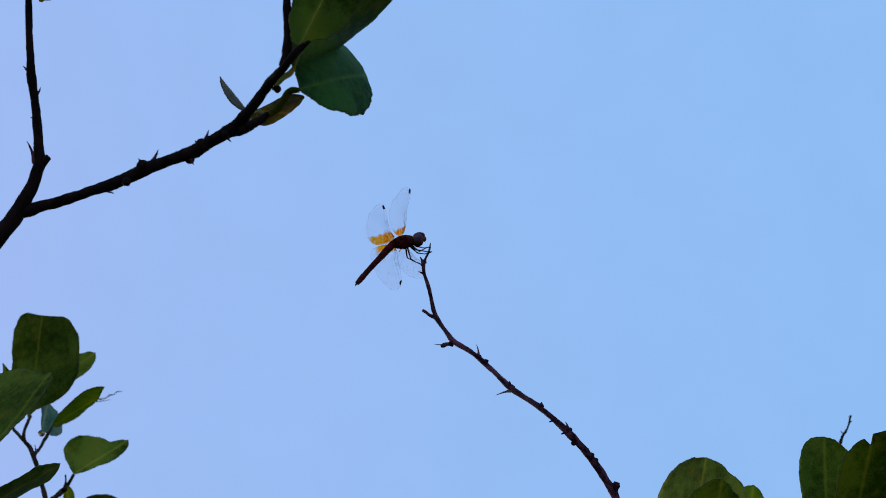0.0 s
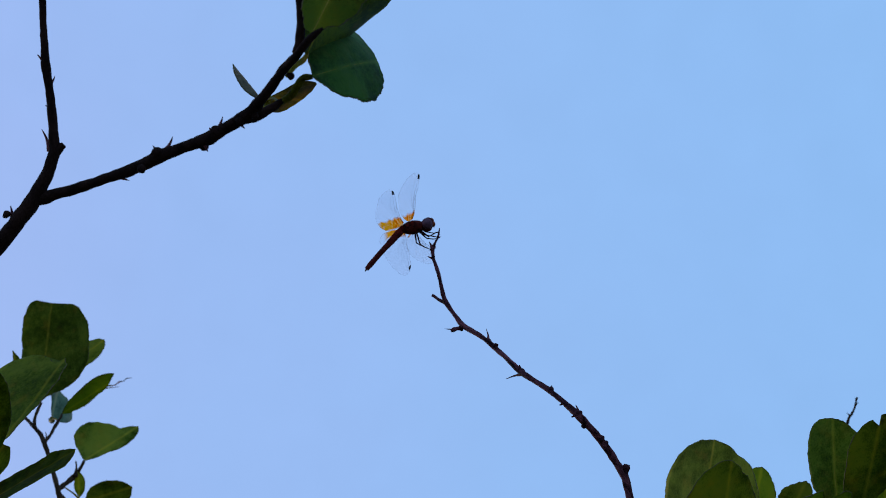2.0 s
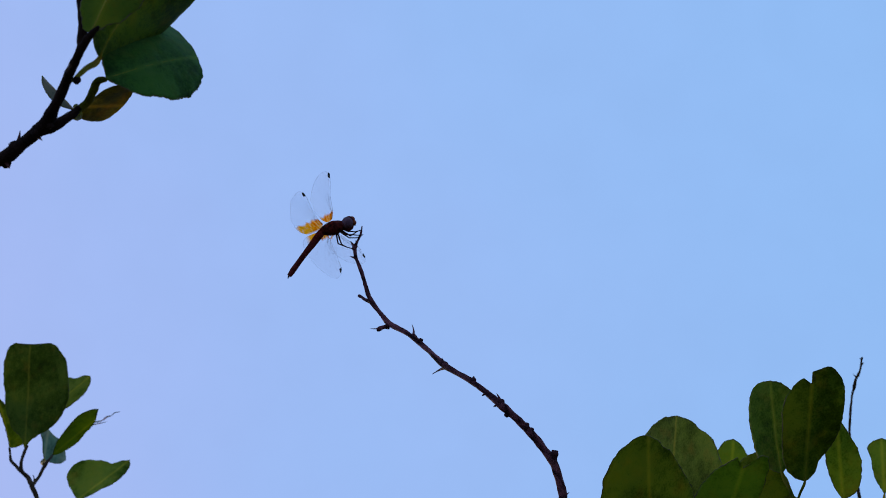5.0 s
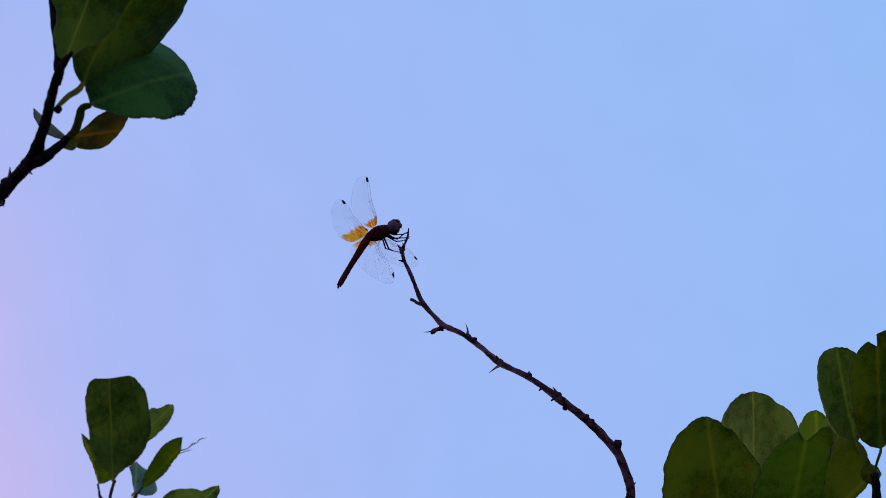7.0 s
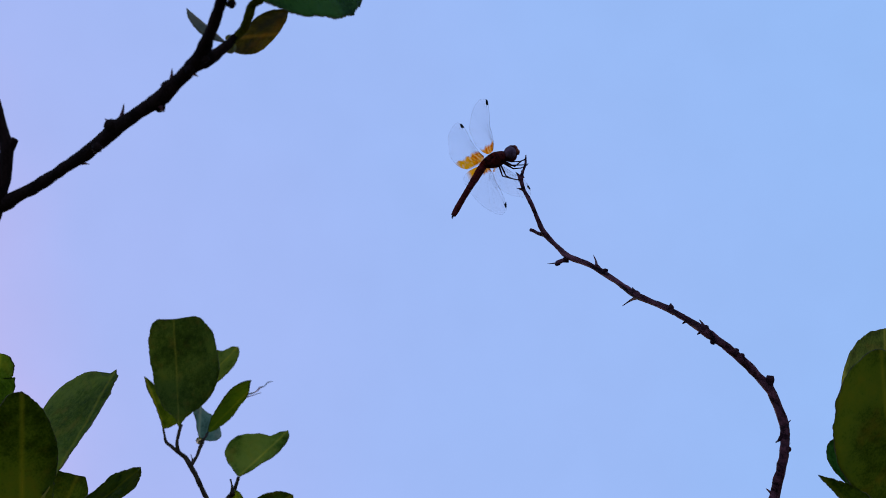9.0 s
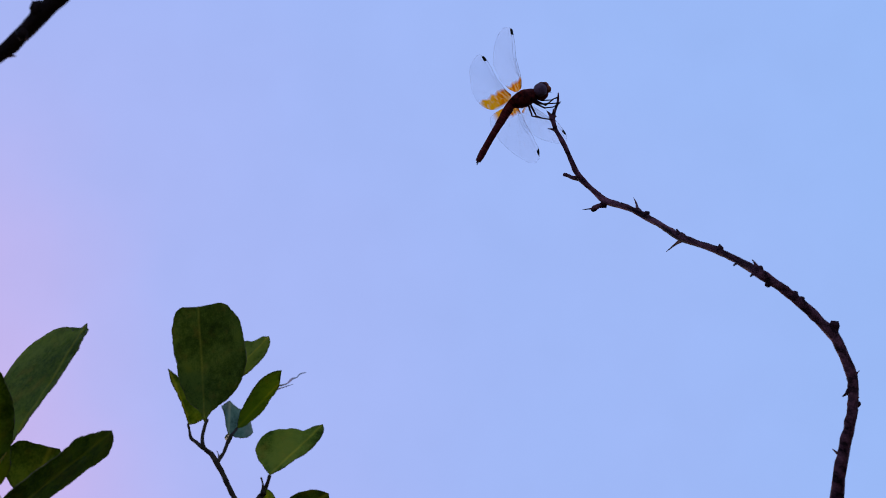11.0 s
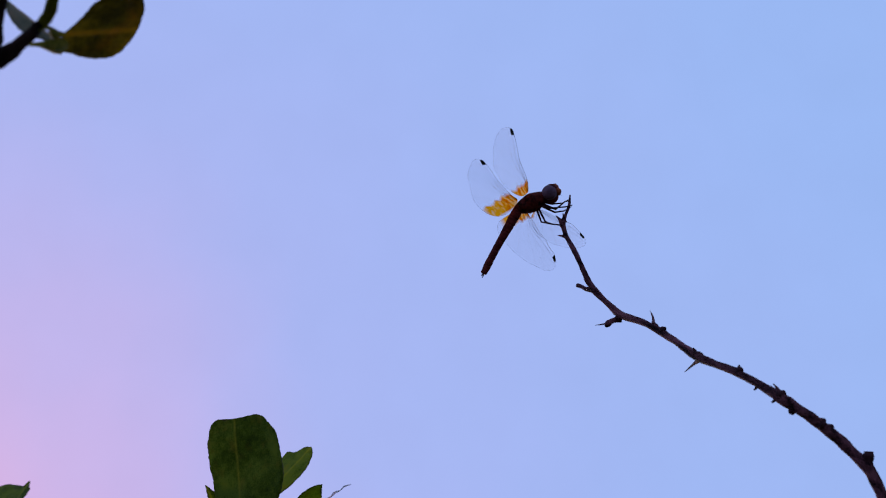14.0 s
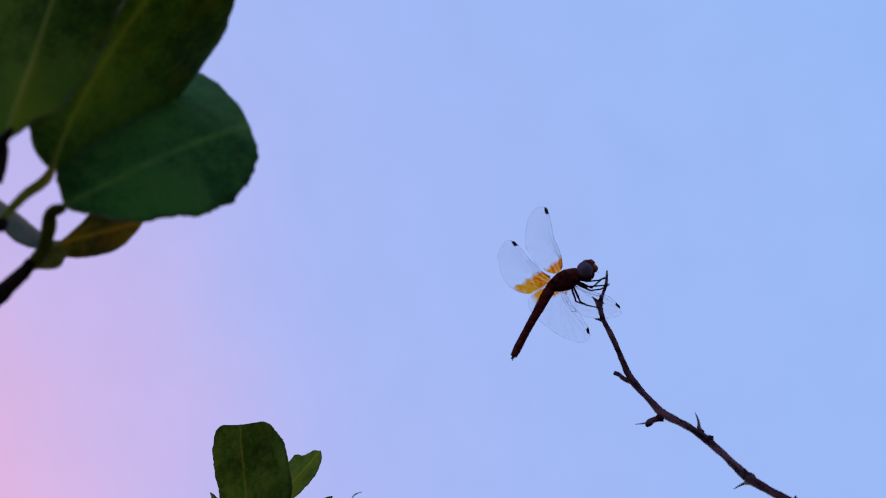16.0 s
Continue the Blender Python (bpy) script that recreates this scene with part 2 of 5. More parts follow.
def wing_material(name, span_a, span_b, chord_a, chord_b, slope=0.0):
    """Clear membrane with a streaky amber stain that fades out from the wing root; slope lets the stain reach farther out at the rear margin."""
    m, n, l = material(name)

    def maths(op, a, b=None, c=None):
        node = n.new("ShaderNodeMath")
        node.operation = op
        for socket, value in zip(node.inputs, (a, b, c)):
            if value is None:
                continue
            if isinstance(value, (int, float)):
                socket.default_value = value
            else:
                l.new(value, socket)
        return node.outputs[0]

    def stretch(value, a, b, low, high):
        node = n.new("ShaderNodeMapRange")
        node.inputs["From Min"].default_value, node.inputs["From Max"].default_value = a, b
        node.inputs["To Min"].default_value, node.inputs["To Max"].default_value = low, high
        l.new(value, node.inputs["Value"])
        return node.outputs[0]

    def streaks(scale, along, across):
        shape = n.new("ShaderNodeMapping")
        shape.inputs["Scale"].default_value = (along, across, 1.0)
        l.new(tc.outputs["Object"], shape.inputs["Vector"])
        tex = n.new("ShaderNodeTexNoise")
        tex.inputs["Scale"].default_value, tex.inputs["Detail"].default_value = scale, 3
        l.new(shape.outputs[0], tex.inputs["Vector"])
        return tex.outputs["Fac"]

    tc = n.new("ShaderNodeTexCoord")
    xyz = n.new("ShaderNodeSeparateXYZ")
    l.new(tc.outputs["Object"], xyz.inputs[0])
    x, y = xyz.outputs["X"], xyz.outputs["Y"]
    wide, fine = streaks(620, 0.25, 1.0), streaks(1500, 0.22, 1.0)
    reach = maths("MULTIPLY_ADD", y, slope, maths("MULTIPLY_ADD", wide, 0.0046, maths("ADD", x, -0.0023)))
    stain = maths("MULTIPLY", stretch(reach, span_a, span_b, 1, 0), stretch(y, chord_a, chord_b, 0, 1))
    stain = maths("MULTIPLY", stain, stretch(x, -0.0024, -0.0012, 0, 1))
    stain = maths("MULTIPLY", stain, stretch(fine, 0.32, 0.50, 0.80, 1.0))
    rust = maths("MULTIPLY", stretch(fine, 0.44, 0.58, 0.1, 1), stretch(y, -0.0062, -0.0030, 0.15, 1.0))
    amber = n.new("ShaderNodeMixRGB")
    amber.inputs[1].default_value = (1.0, 0.375, 0.003, 1)
    amber.inputs[2].default_value = (0.78, 0.145, 0.0, 1)
    l.new(rust, amber.inputs[0])
    col = n.new("ShaderNodeMixRGB")
    col.inputs[1].default_value = (0.97, 0.97, 0.99, 1)
    l.new(stain, col.inputs[0])
    l.new(amber.outputs[0], col.inputs[2])
    tp = n.new("ShaderNodeBsdfTransparent")
    l.new(col.outputs[0], tp.inputs["Color"])
    haze = n.new("ShaderNodeBsdfPrincipled")
    skin = n.new("ShaderNodeMixRGB")
    skin.inputs[1].default_value = (0.92, 0.92, 0.98, 1)
    l.new(stain, skin.inputs[0])
    l.new(amber.outputs[0], skin.inputs[2])
    l.new(skin.outputs[0], haze.inputs["Base Color"])
    haze.inputs["Roughness"].default_value = 0.25
    haze.inputs["Specular IOR Level"].default_value = 0.1
    trl = n.new("ShaderNodeBsdfTranslucent")
    l.new(skin.outputs[0], trl.inputs["Color"])
    body = n.new("ShaderNodeMixShader")
    l.new(stretch(stain, 0, 1, 0.66, 0.92), body.inputs[0])
    l.new(haze.outputs[0], body.inputs[1])
    l.new(trl.outputs[0], body.inputs[2])
    mix = n.new("ShaderNodeMixShader")
    l.new(stretch(stain, 0, 1, 0.20, 0.84), mix.inputs[0])
    l.new(tp.outputs[0], mix.inputs[1])
    l.new(body.outputs[0], mix.inputs[2])
    out = n.new("ShaderNodeOutputMaterial")
    l.new(mix.outputs[0], out.inputs["Surface"])
    return m


LEAF_DEEP = leaf_material("leaf_deep_green", (0.071, 0.092, 0.007), (0.142, 0.163, 0.026), (1.75, 1.85, 0.9), 0.58)
# darker copy of the leaf green, with shade put into the colour
LEAF_DARK = leaf_material("leaf_shaded_green", (0.052, 0.080, 0.005), (0.112, 0.152, 0.015), (1.9, 1.8, 0.5), 0.54)
LEAF_OLIVE = leaf_material("leaf_olive_green", (0.098, 0.128, 0.012), (0.182, 0.212, 0.038), (1.85, 1.95, 0.9), 0.62)
LEAF_DUSTY = leaf_material("leaf_dusty_green", (0.100, 0.142, 0.026), (0.184, 0.226, 0.060), (1.85, 1.95, 1.1), 0.62)
LEAF_KHAKI = leaf_material("leaf_khaki_green", (0.165, 0.172, 0.026), (0.280, 0.275, 0.060), (1.95, 1.9, 1.0), 0.62)
LEAF_BLUE = leaf_material("leaf_blue_green", (0.034, 0.082, 0.012), (0.076, 0.148, 0.032), (1.4, 1.9, 0.8), 0.45)
# pale tone stands in for sky reflected on the leaf face
LEAF_PALE = leaf_material("leaf_sky_sheen", (0.20, 0.28, 0.24), (0.29, 0.37, 0.33), (1.2, 1.4, 1.3), 0.5)
LEAF_BROWN = leaf_material("leaf_olive_brown", (0.112, 0.094, 0.012), (0.23, 0.185, 0.036), (2.0, 1.8, 0.8), 0.60)
LEAF_GREY = leaf_material("leaf_grey_olive", (0.128, 0.128, 0.098), (0.20, 0.196, 0.150), (1.3, 1.3, 1.2), 0.5)
RIB_PALE = leaf_material("leaf_rib", (0.165, 0.172, 0.026), (0.255, 0.250, 0.060), (1.9, 1.85, 0.7), 0.55)
STALK = leaf_material("leaf_stalk_skin", (0.120, 0.120, 0.012), (0.215, 0.190, 0.032), (1.9, 1.8, 0.7), 0.5)
EDGE_RUST = rough_material("leaf_margin", (0.07, 0.075, 0.022), (0.19, 0.125, 0.06), 300, 0.8, spec=0.1)
# brown bark grain; highlights along the twig are put in as its paler streaks
BARK = rough_material("twig_bark", (0.006, 0.0014, 0.0026), (0.23, 0.066, 0.076), 620, 0.8, 0.0005, 1.0, 1.0, 0.05, (0.42, 0.70), (0.558, -0.411, -0.721))
BARK_NODE = rough_material("twig_node_bark", (0.008, 0.002, 0.004), (0.075, 0.024, 0.028), 500, 0.8, spec=0.05)
BARK_DARK = rough_material("dark_branch_bark", (0.003, 0.0015, 0.0012), (0.036, 0.015, 0.011), 240, 0.9, 0.0006, 0.9, 0.35, 0.05)
STEM_GREEN = rough_material("young_stem_bark", (0.050, 0.034, 0.006), (0.19, 0.135, 0.030), 300, 0.8, 0.0003, 0.6, 0.4, 0.04)
STEM_BROWN = rough_material("brown_sprig_bark", (0.014, 0.007, 0.004), (0.085, 0.046, 0.024), 420, 0.8, 0.0003, 0.7, 0.4, 0.05)
THORN = rough_material("thorn", (0.06, 0.016, 0.018), (0.19, 0.062, 0.068), 400, 0.6, spec=0.06)
CHITIN = rough_material("brown_insect_shell", (0.005, 0.0008, 0.0010), (0.16, 0.018, 0.013), 620, 0.65, 0.0002, 0.6, spec=0.04, span=(0.40, 0.70))
CHITIN_RED = rough_material("reddish_insect_shell", (0.012, 0.0016, 0.0018), (0.20, 0.024, 0.019), 500, 0.65, 0.0002, 0.6, spec=0.04, span=(0.36, 0.70))
EYE_GREY = rough_material("grey_violet_eye", (0.055, 0.020, 0.030), (0.17, 0.080, 0.105), 500, 0.5, 0.00003, 0.2, spec=0.06)
FACE_RED = rough_material("rusty_face_plate", (0.10, 0.014, 0.006), (0.46, 0.11, 0.05), 700, 0.6, 0.0001, 0.4, spec=0.05)
LEG_DARK = rough_material("dark_leg", (0.014, 0.004, 0.006), (0.045, 0.014, 0.014), 900, 0.7, spec=0.05)
VEIN_DARK = rough_material("wing_vein", (0.12, 0.10, 0.135), (0.26, 0.23, 0.28), 900, 0.6)
VEIN_FINE = rough_material("fine_wing_vein", (0.30, 0.30, 0.38), (0.55, 0.55, 0.64), 900, 0.5)
STIGMA = rough_material("wing_spot", (0.006, 0.005, 0.006), (0.014, 0.012, 0.014), 900, 0.5)
WEB = leaf_material("pale_thread", (0.36, 0.36, 0.38), (0.50, 0.50, 0.53), (1.3, 1.3, 1.3), 0.6)
# the ground stays out of view; its tone sets the light bounced upwards
SOIL = rough_material("unseen_ground", (0.05, 0.05, 0.022), (0.13, 0.11, 0.06), 2.5, 0.95, 0.02, 0.6)
WING_HIND = wing_material("hind_wing_membrane", 0.0036, 0.0050, -0.0106, -0.0088, 0.10)
WING_HIND_FAR = wing_material("far_hind_wing_membrane", 0.0023, 0.0036, -0.0088, -0.0070)
WING_FORE_FAR = wing_material("far_fore_wing_membrane", 0.0006, 0.0018, -0.0110, -0.0090)
WING_FORE = wing_material("fore_wing_membrane", 0.0032, 0.0046, -0.0060, -0.0046)


# ---------------------------------------------------------------- mesh helpers
def finish(name, bm, mat, parent=None, label="", matrix=None):
    me = bpy.data.meshes.new(name)
    bmesh.ops.recalc_face_normals(bm, faces=bm.faces)
    bm.to_mesh(me)
    bm.free()
    me.materials.append(mat)
    for p in me.polygons:
        p.use_smooth = True
    ob = new(name, me)
    if parent is not None:
        ob.parent = parent
    if matrix is not None:
        ob.matrix_basis = matrix
    if label:
        tagged(ob, label)
    return ob


part = finish


def thing(name, at, label, category, group=""):
    ob = new(name)
    ob.location = at
    ob.empty_display_size = 0.01
    return tagged(ob, label, category, group)


def smooth_path(points, steps=6):
    """A smooth curve through rows of (place, radius), with slopes by the spacing of the rows."""
    rows = [np.array([*p, r], float) for p, r in points]
    gaps = [max(1e-6, float(np.linalg.norm(b[:3] - a[:3]))) for a, b in zip(rows, rows[1:])]
    ways = [(b - a) / g for a, b, g in zip(rows, rows[1:], gaps)]
    slopes = [ways[0]]
    for k in range(1, len(rows) - 1):
        g, h = gaps[k - 1], gaps[k]
        slopes.append((ways[k - 1] * h + ways[k] * g) / (g + h))
    slopes.append(ways[-1])
    out = []
    for a, b, g, ma, mb in zip(rows, rows[1:], gaps, slopes, slopes[1:]):
        for k in range(steps):
            t = k / steps
            out.append((2 * t ** 3 - 3 * t * t + 1) * a + (t ** 3 - 2 * t * t + t) * g * ma + (3 * t * t - 2 * t ** 3) * b + (t ** 3 - t * t) * g * mb)
    out.append(rows[-1])
    return [(Vector(o[:3]), max(float(o[3]), 1e-5)) for o in out]


def kinked_path(points, steps=6):
    """Nearly straight runs between rows of (place, radius), with the bends a little eased."""
    rows = [np.array([*p, r], float) for p, r in points]
    out = [a + (b - a) * k / steps for a, b in zip(rows, rows[1:]) for k in range(steps)] + [rows[-1]]
    for _ in range(4):
        out = [out[0]] + [(a + 2 * b + c) / 4 for a, b, c in zip(out, out[1:], out[2:])] + [out[-1]]
    return [(Vector(o[:3]), max(float(o[3]), 1e-5)) for o in out]


def tube(bm, path, sides=10, rough=0.0, seed=0, freq=300.0, tip=True):
    """A tube of uneven section along (place, radius) rows."""
    rings = []
    up = None
    for i, (p, r) in enumerate(path):
        ahead = (path[min(i + 1, len(path) - 1)][0] - path[max(i - 1, 0)][0]).normalized()
        if up is None:
            up = ahead.orthogonal().normalized()
        up = (up - ahead * up.dot(ahead)).normalized()
        side = ahead.cross(up)
        ring = []
        for k in range(sides):
            a = 2 * math.pi * k / sides
            way = math.cos(a) * up + math.sin(a) * side
            bulge = 1 + rough * noise.noise((p + way * r) * freq + Vector((seed * 7.3, seed, 0)))
            bulge += 0.5 * rough * noise.noise((p + way * r) * freq * 3 + Vector((seed, 0, seed)))
            ring.append(bm.verts.new(p + way * r * bulge))
        rings.append(ring)
    for a, b in zip(rings, rings[1:]):
        for k in range(sides):
            bm.faces.new((a[k], a[(k + 1) % sides], b[(k + 1) % sides], b[k]))
    if tip:
        bm.faces.new(rings[0][::-1])
        bm.faces.new(rings[-1])


def blob(bm, centre, axes, radii, seg=16, rings=10, rough=0.0):
    """An egg-shaped body: axes are three unit directions."""
    made = bmesh.ops.create_uvsphere(bm, u_segments=seg, v_segments=rings, radius=1.0)
    for v in made["verts"]:
        c = v.co.copy()
        k = 1 + rough * noise.noise(c * 2.7)
        v.co = Vector(centre) + k * (axes[0] * c.x * radii[0] + axes[1] * c.y * radii[1] + axes[2] * c.z * radii[2])


def local(points, origin):
    o = Vector(origin)
    return [(Vector(p) - o, r) for p, r in points]


def stem(name, points, parent, mat, label="", rough=0.22, seed=1, sides=12, steps=6, kinked=False):
    bm = bmesh.new()
    tube(bm, (kinked_path if kinked else smooth_path)(local(points, parent.location), steps), sides, rough, seed)
    return part(name, bm, mat, parent, label)


def thorn(parent, root, point, r, mat=None, blunt=0.12, name="thorn"):
    """A slender spine, thick at its root."""
    a, b = Vector(root) - parent.location, Vector(point) - parent.location
    bend = (b - a).orthogonal().normalized() * (b - a).length * 0.05
    bm = bmesh.new()
    path = [(a - (b - a) * 0.12, r * 1.5), (a, r * 1.25), (a.lerp(b, 0.35) + bend, r * 0.72),
            (a.lerp(b, 0.7) + bend, r * 0.42), (b, r * blunt)]
    tube(bm, smooth_path(path, 3), 8, 0.12, 3)
    return part(name, bm, mat or THORN, parent)


def knob(parent, at, r, mat, seed=0):
    bm = bmesh.new()
    c = Vector(at) - parent.location
    blob(bm, c, (Vector((1, 0, 0)), Vector((0, 1, 0)), Vector((0, 0, 1))), (r * 0.85, r * 0.7, r * 0.85), 10, 8)
    for v in bm.verts:
        v.co += (v.co - c) * 0.35 * noise.noise(v.co * 900 + Vector((seed, 0, 0)))
    return part("bud", bm, mat, parent)


def margin_path(points, count):
    """A leaf's margin from base to tip, eased through rows of (along, across), with bites and points kept sharp; count + 1 even steps."""
    rows = [np.array(p, float) for p in ((0, 0), *points, (1, 0))]
    runs, run = [], [rows[0]]
    for k in range(1, len(rows)):
        run.append(rows[k])
        if k < len(rows) - 1:
            a, b = rows[k] - rows[k - 1], rows[k + 1] - rows[k]
            turn = abs(math.atan2(a[0] * b[1] - a[1] * b[0], float(a @ b)))
            if turn > 1.15 and k > 1:
                runs.append(run)
                run = [rows[k]]
    runs.append(run)
    dense = []
    for run in runs:
        if len(run) > 2:
            eased = smooth_path([((p[0], p[1], 0), 1) for p in run], 10)
            dense += [np.array((q.x, q.y)) for q, r in eased]
        else:
            dense += [run[0] + (run[1] - run[0]) * k / 10 for k in range(11)]
    way = np.concatenate([[0], np.cumsum([np.linalg.norm(b - a) for a, b in zip(dense, dense[1:])])])
    even = np.linspace(0, way[-1], count + 1)
    xs, ys = np.interp(even, way, [p[0] for p in dense]), np.interp(even, way, [p[1] for p in dense])
    return np.stack([xs, ys], 1)


def leaf(parent, base, tip, facing, mat, curl, left, right, seed=0, stalk=None, fold=0.05, rib=0.5, label="", ragged=1.0):
    """A leaf of its own mesh: x runs along the midrib, y across, z out of the side that faces the given way. left and right are the two
    margins in shares of the length, curl the arch along the rib and the roll across it, fold the crease at the rib, stalk where its petiole begins."""
    a, b = Vector(base), Vector(tip)
    length = (b - a).length
    ex = (b - a) / length
    ez = Vector(facing)
    ez = (ez - ex * ez.dot(ex)).normalized()
    m = Matrix((ex, ez.cross(ex), ez)).transposed().to_4x4()
    m.translation = a - parent.location
    nu, nv, thick = 110, 10, 0.00028
    sides = []
    for rows, s in ((left, 1), (right, -1)):
        edge = margin_path(rows, nu)
        for k in range(1, nu):
            g = (edge[min(k + 1, nu)] - edge[k - 1])
            g = np.array((-g[1], g[0])) / max(1e-9, float(np.linalg.norm(g)))
            w = 0.0095 * noise.noise(Vector((k * 0.16, s * 3, seed * 5.1))) + 0.0060 * noise.noise(Vector((k * 0.55, s, seed * 2.3)))
            edge[k] += g * w * ragged * min(1, k / 8, (nu - k) / 8)
        sides.append(edge)
    spine = np.maximum.accumulate(np.clip((sides[0][:, 0] + sides[1][:, 0]) / 2, 0, 1))
    spine = np.minimum(spine, np.linspace(0, 1, nu + 1) * 1.25)
    spine[-1] = 1

    def lift(u, v):
        z = curl[0] * 4 * u * (1 - u) - curl[1] * 4 * v * v - fold * abs(v)
        return z + 0.010 * noise.noise(Vector((u * 3.1, v * 3.1, seed * 3.7))) + 0.004 * noise.noise(Vector((u * 11, v * 11, seed)))

    def place(i, j):
        edge = sides[0] if j >= 0 else sides[1]
        k = abs(j) / nv
        u, v = spine[i] + (edge[i][0] - spine[i]) * k, edge[i][1] * k
        return Vector((u * length, v * length, lift(u, v) * length))

    bm = bmesh.new()
    span = range(-nv, nv + 1)
    sheets = []
    for dz in (thick / 2, -thick / 2):
        sheets.append([[bm.verts.new(place(i, j) + Vector((0, 0, dz))) for j in span] for i in range(nu + 1)])
    for g, flip in zip(sheets, (False, True)):
        for i in range(nu):
            for j in range(2 * nv):
                q = (g[i][j], g[i + 1][j], g[i + 1][j + 1], g[i][j + 1])
                bm.faces.new(q if flip else q[::-1])
    t, d = sheets
    top = 2 * nv
    around = [(i, 0) for i in range(nu)] + [(nu, j) for j in range(top)] + [(i, top) for i in range(nu, 0, -1)] + [(0, j) for j in range(top, 0, -1)]
    for (i, j), (p, q) in zip(around, around[1:] + around[:1]):
        bm.faces.new((t[i][j], d[i][j], d[p][q], t[p][q]))
    ob = part("leaf", bm, mat, parent, label, m)
    # worn, slightly thickened margin
    bm = bmesh.new()
    rim = [place(i, -nv) for i in range(2, nu + 1)] + [place(i, nv) for i in range(nu - 1, 1, -1)]
    tube(bm, [(q, 0.00015 * (1 + 0.9 * noise.noise(q * 500 + Vector((seed, 0, 0))))) for q in rim], 5)
    part("leaf_margin", bm, EDGE_RUST, ob)
    bm = bmesh.new()
    r = 0.00026 * rib * max(0.6, length / 0.045)
    path = [(place(i, 0) + Vector((0, 0, thick * 0.4)), r * 0.5 * (1.15 - i / nu)) for i in range(0, nu - 12, 7)]
    tube(bm, path, 6, 0.05, seed)
    part("midrib", bm, RIB_PALE, ob)
    if stalk is not None:
        root = m.inverted() @ (Vector(stalk) - parent.location)
        bend = Vector((0, 0, -0.02 * root.length))
        bm = bmesh.new()
        tube(bm, smooth_path([(root, r * 1.2 + 0.0002), (root * 0.5 + bend, r * 1.8 + 0.0003), (Vector((0, 0, 0)), r * 1.6 + 0.00025), (place(8, 0), r)], 5), 8, 0.1, seed)
        part("leaf_stalk", bm, STALK, ob)
    return ob


# ---------------------------------------------------------------- ground
bm = bmesh.new()
bmesh.ops.create_grid(bm, x_segments=60, y_segments=60, size=1.0)
for v in bm.verts:
    far = max(abs(v.co.x), abs(v.co.y))
    k = 1.5 * far + 900 * far ** 5
    v.co = Vector((v.co.x / max(far, 1e-6) * k, v.co.y / max(far, 1e-6) * k, 0)) if far > 1e-6 else Vector((0, 0, 0))
    v.co.z = 0.02 * noise.noise(v.co * 1.7) - 0.01
ground = finish("ground", bm, SOIL)
tagged(ground, "unseen ground sheet under the thorny shrub", "ground", kind="structure")


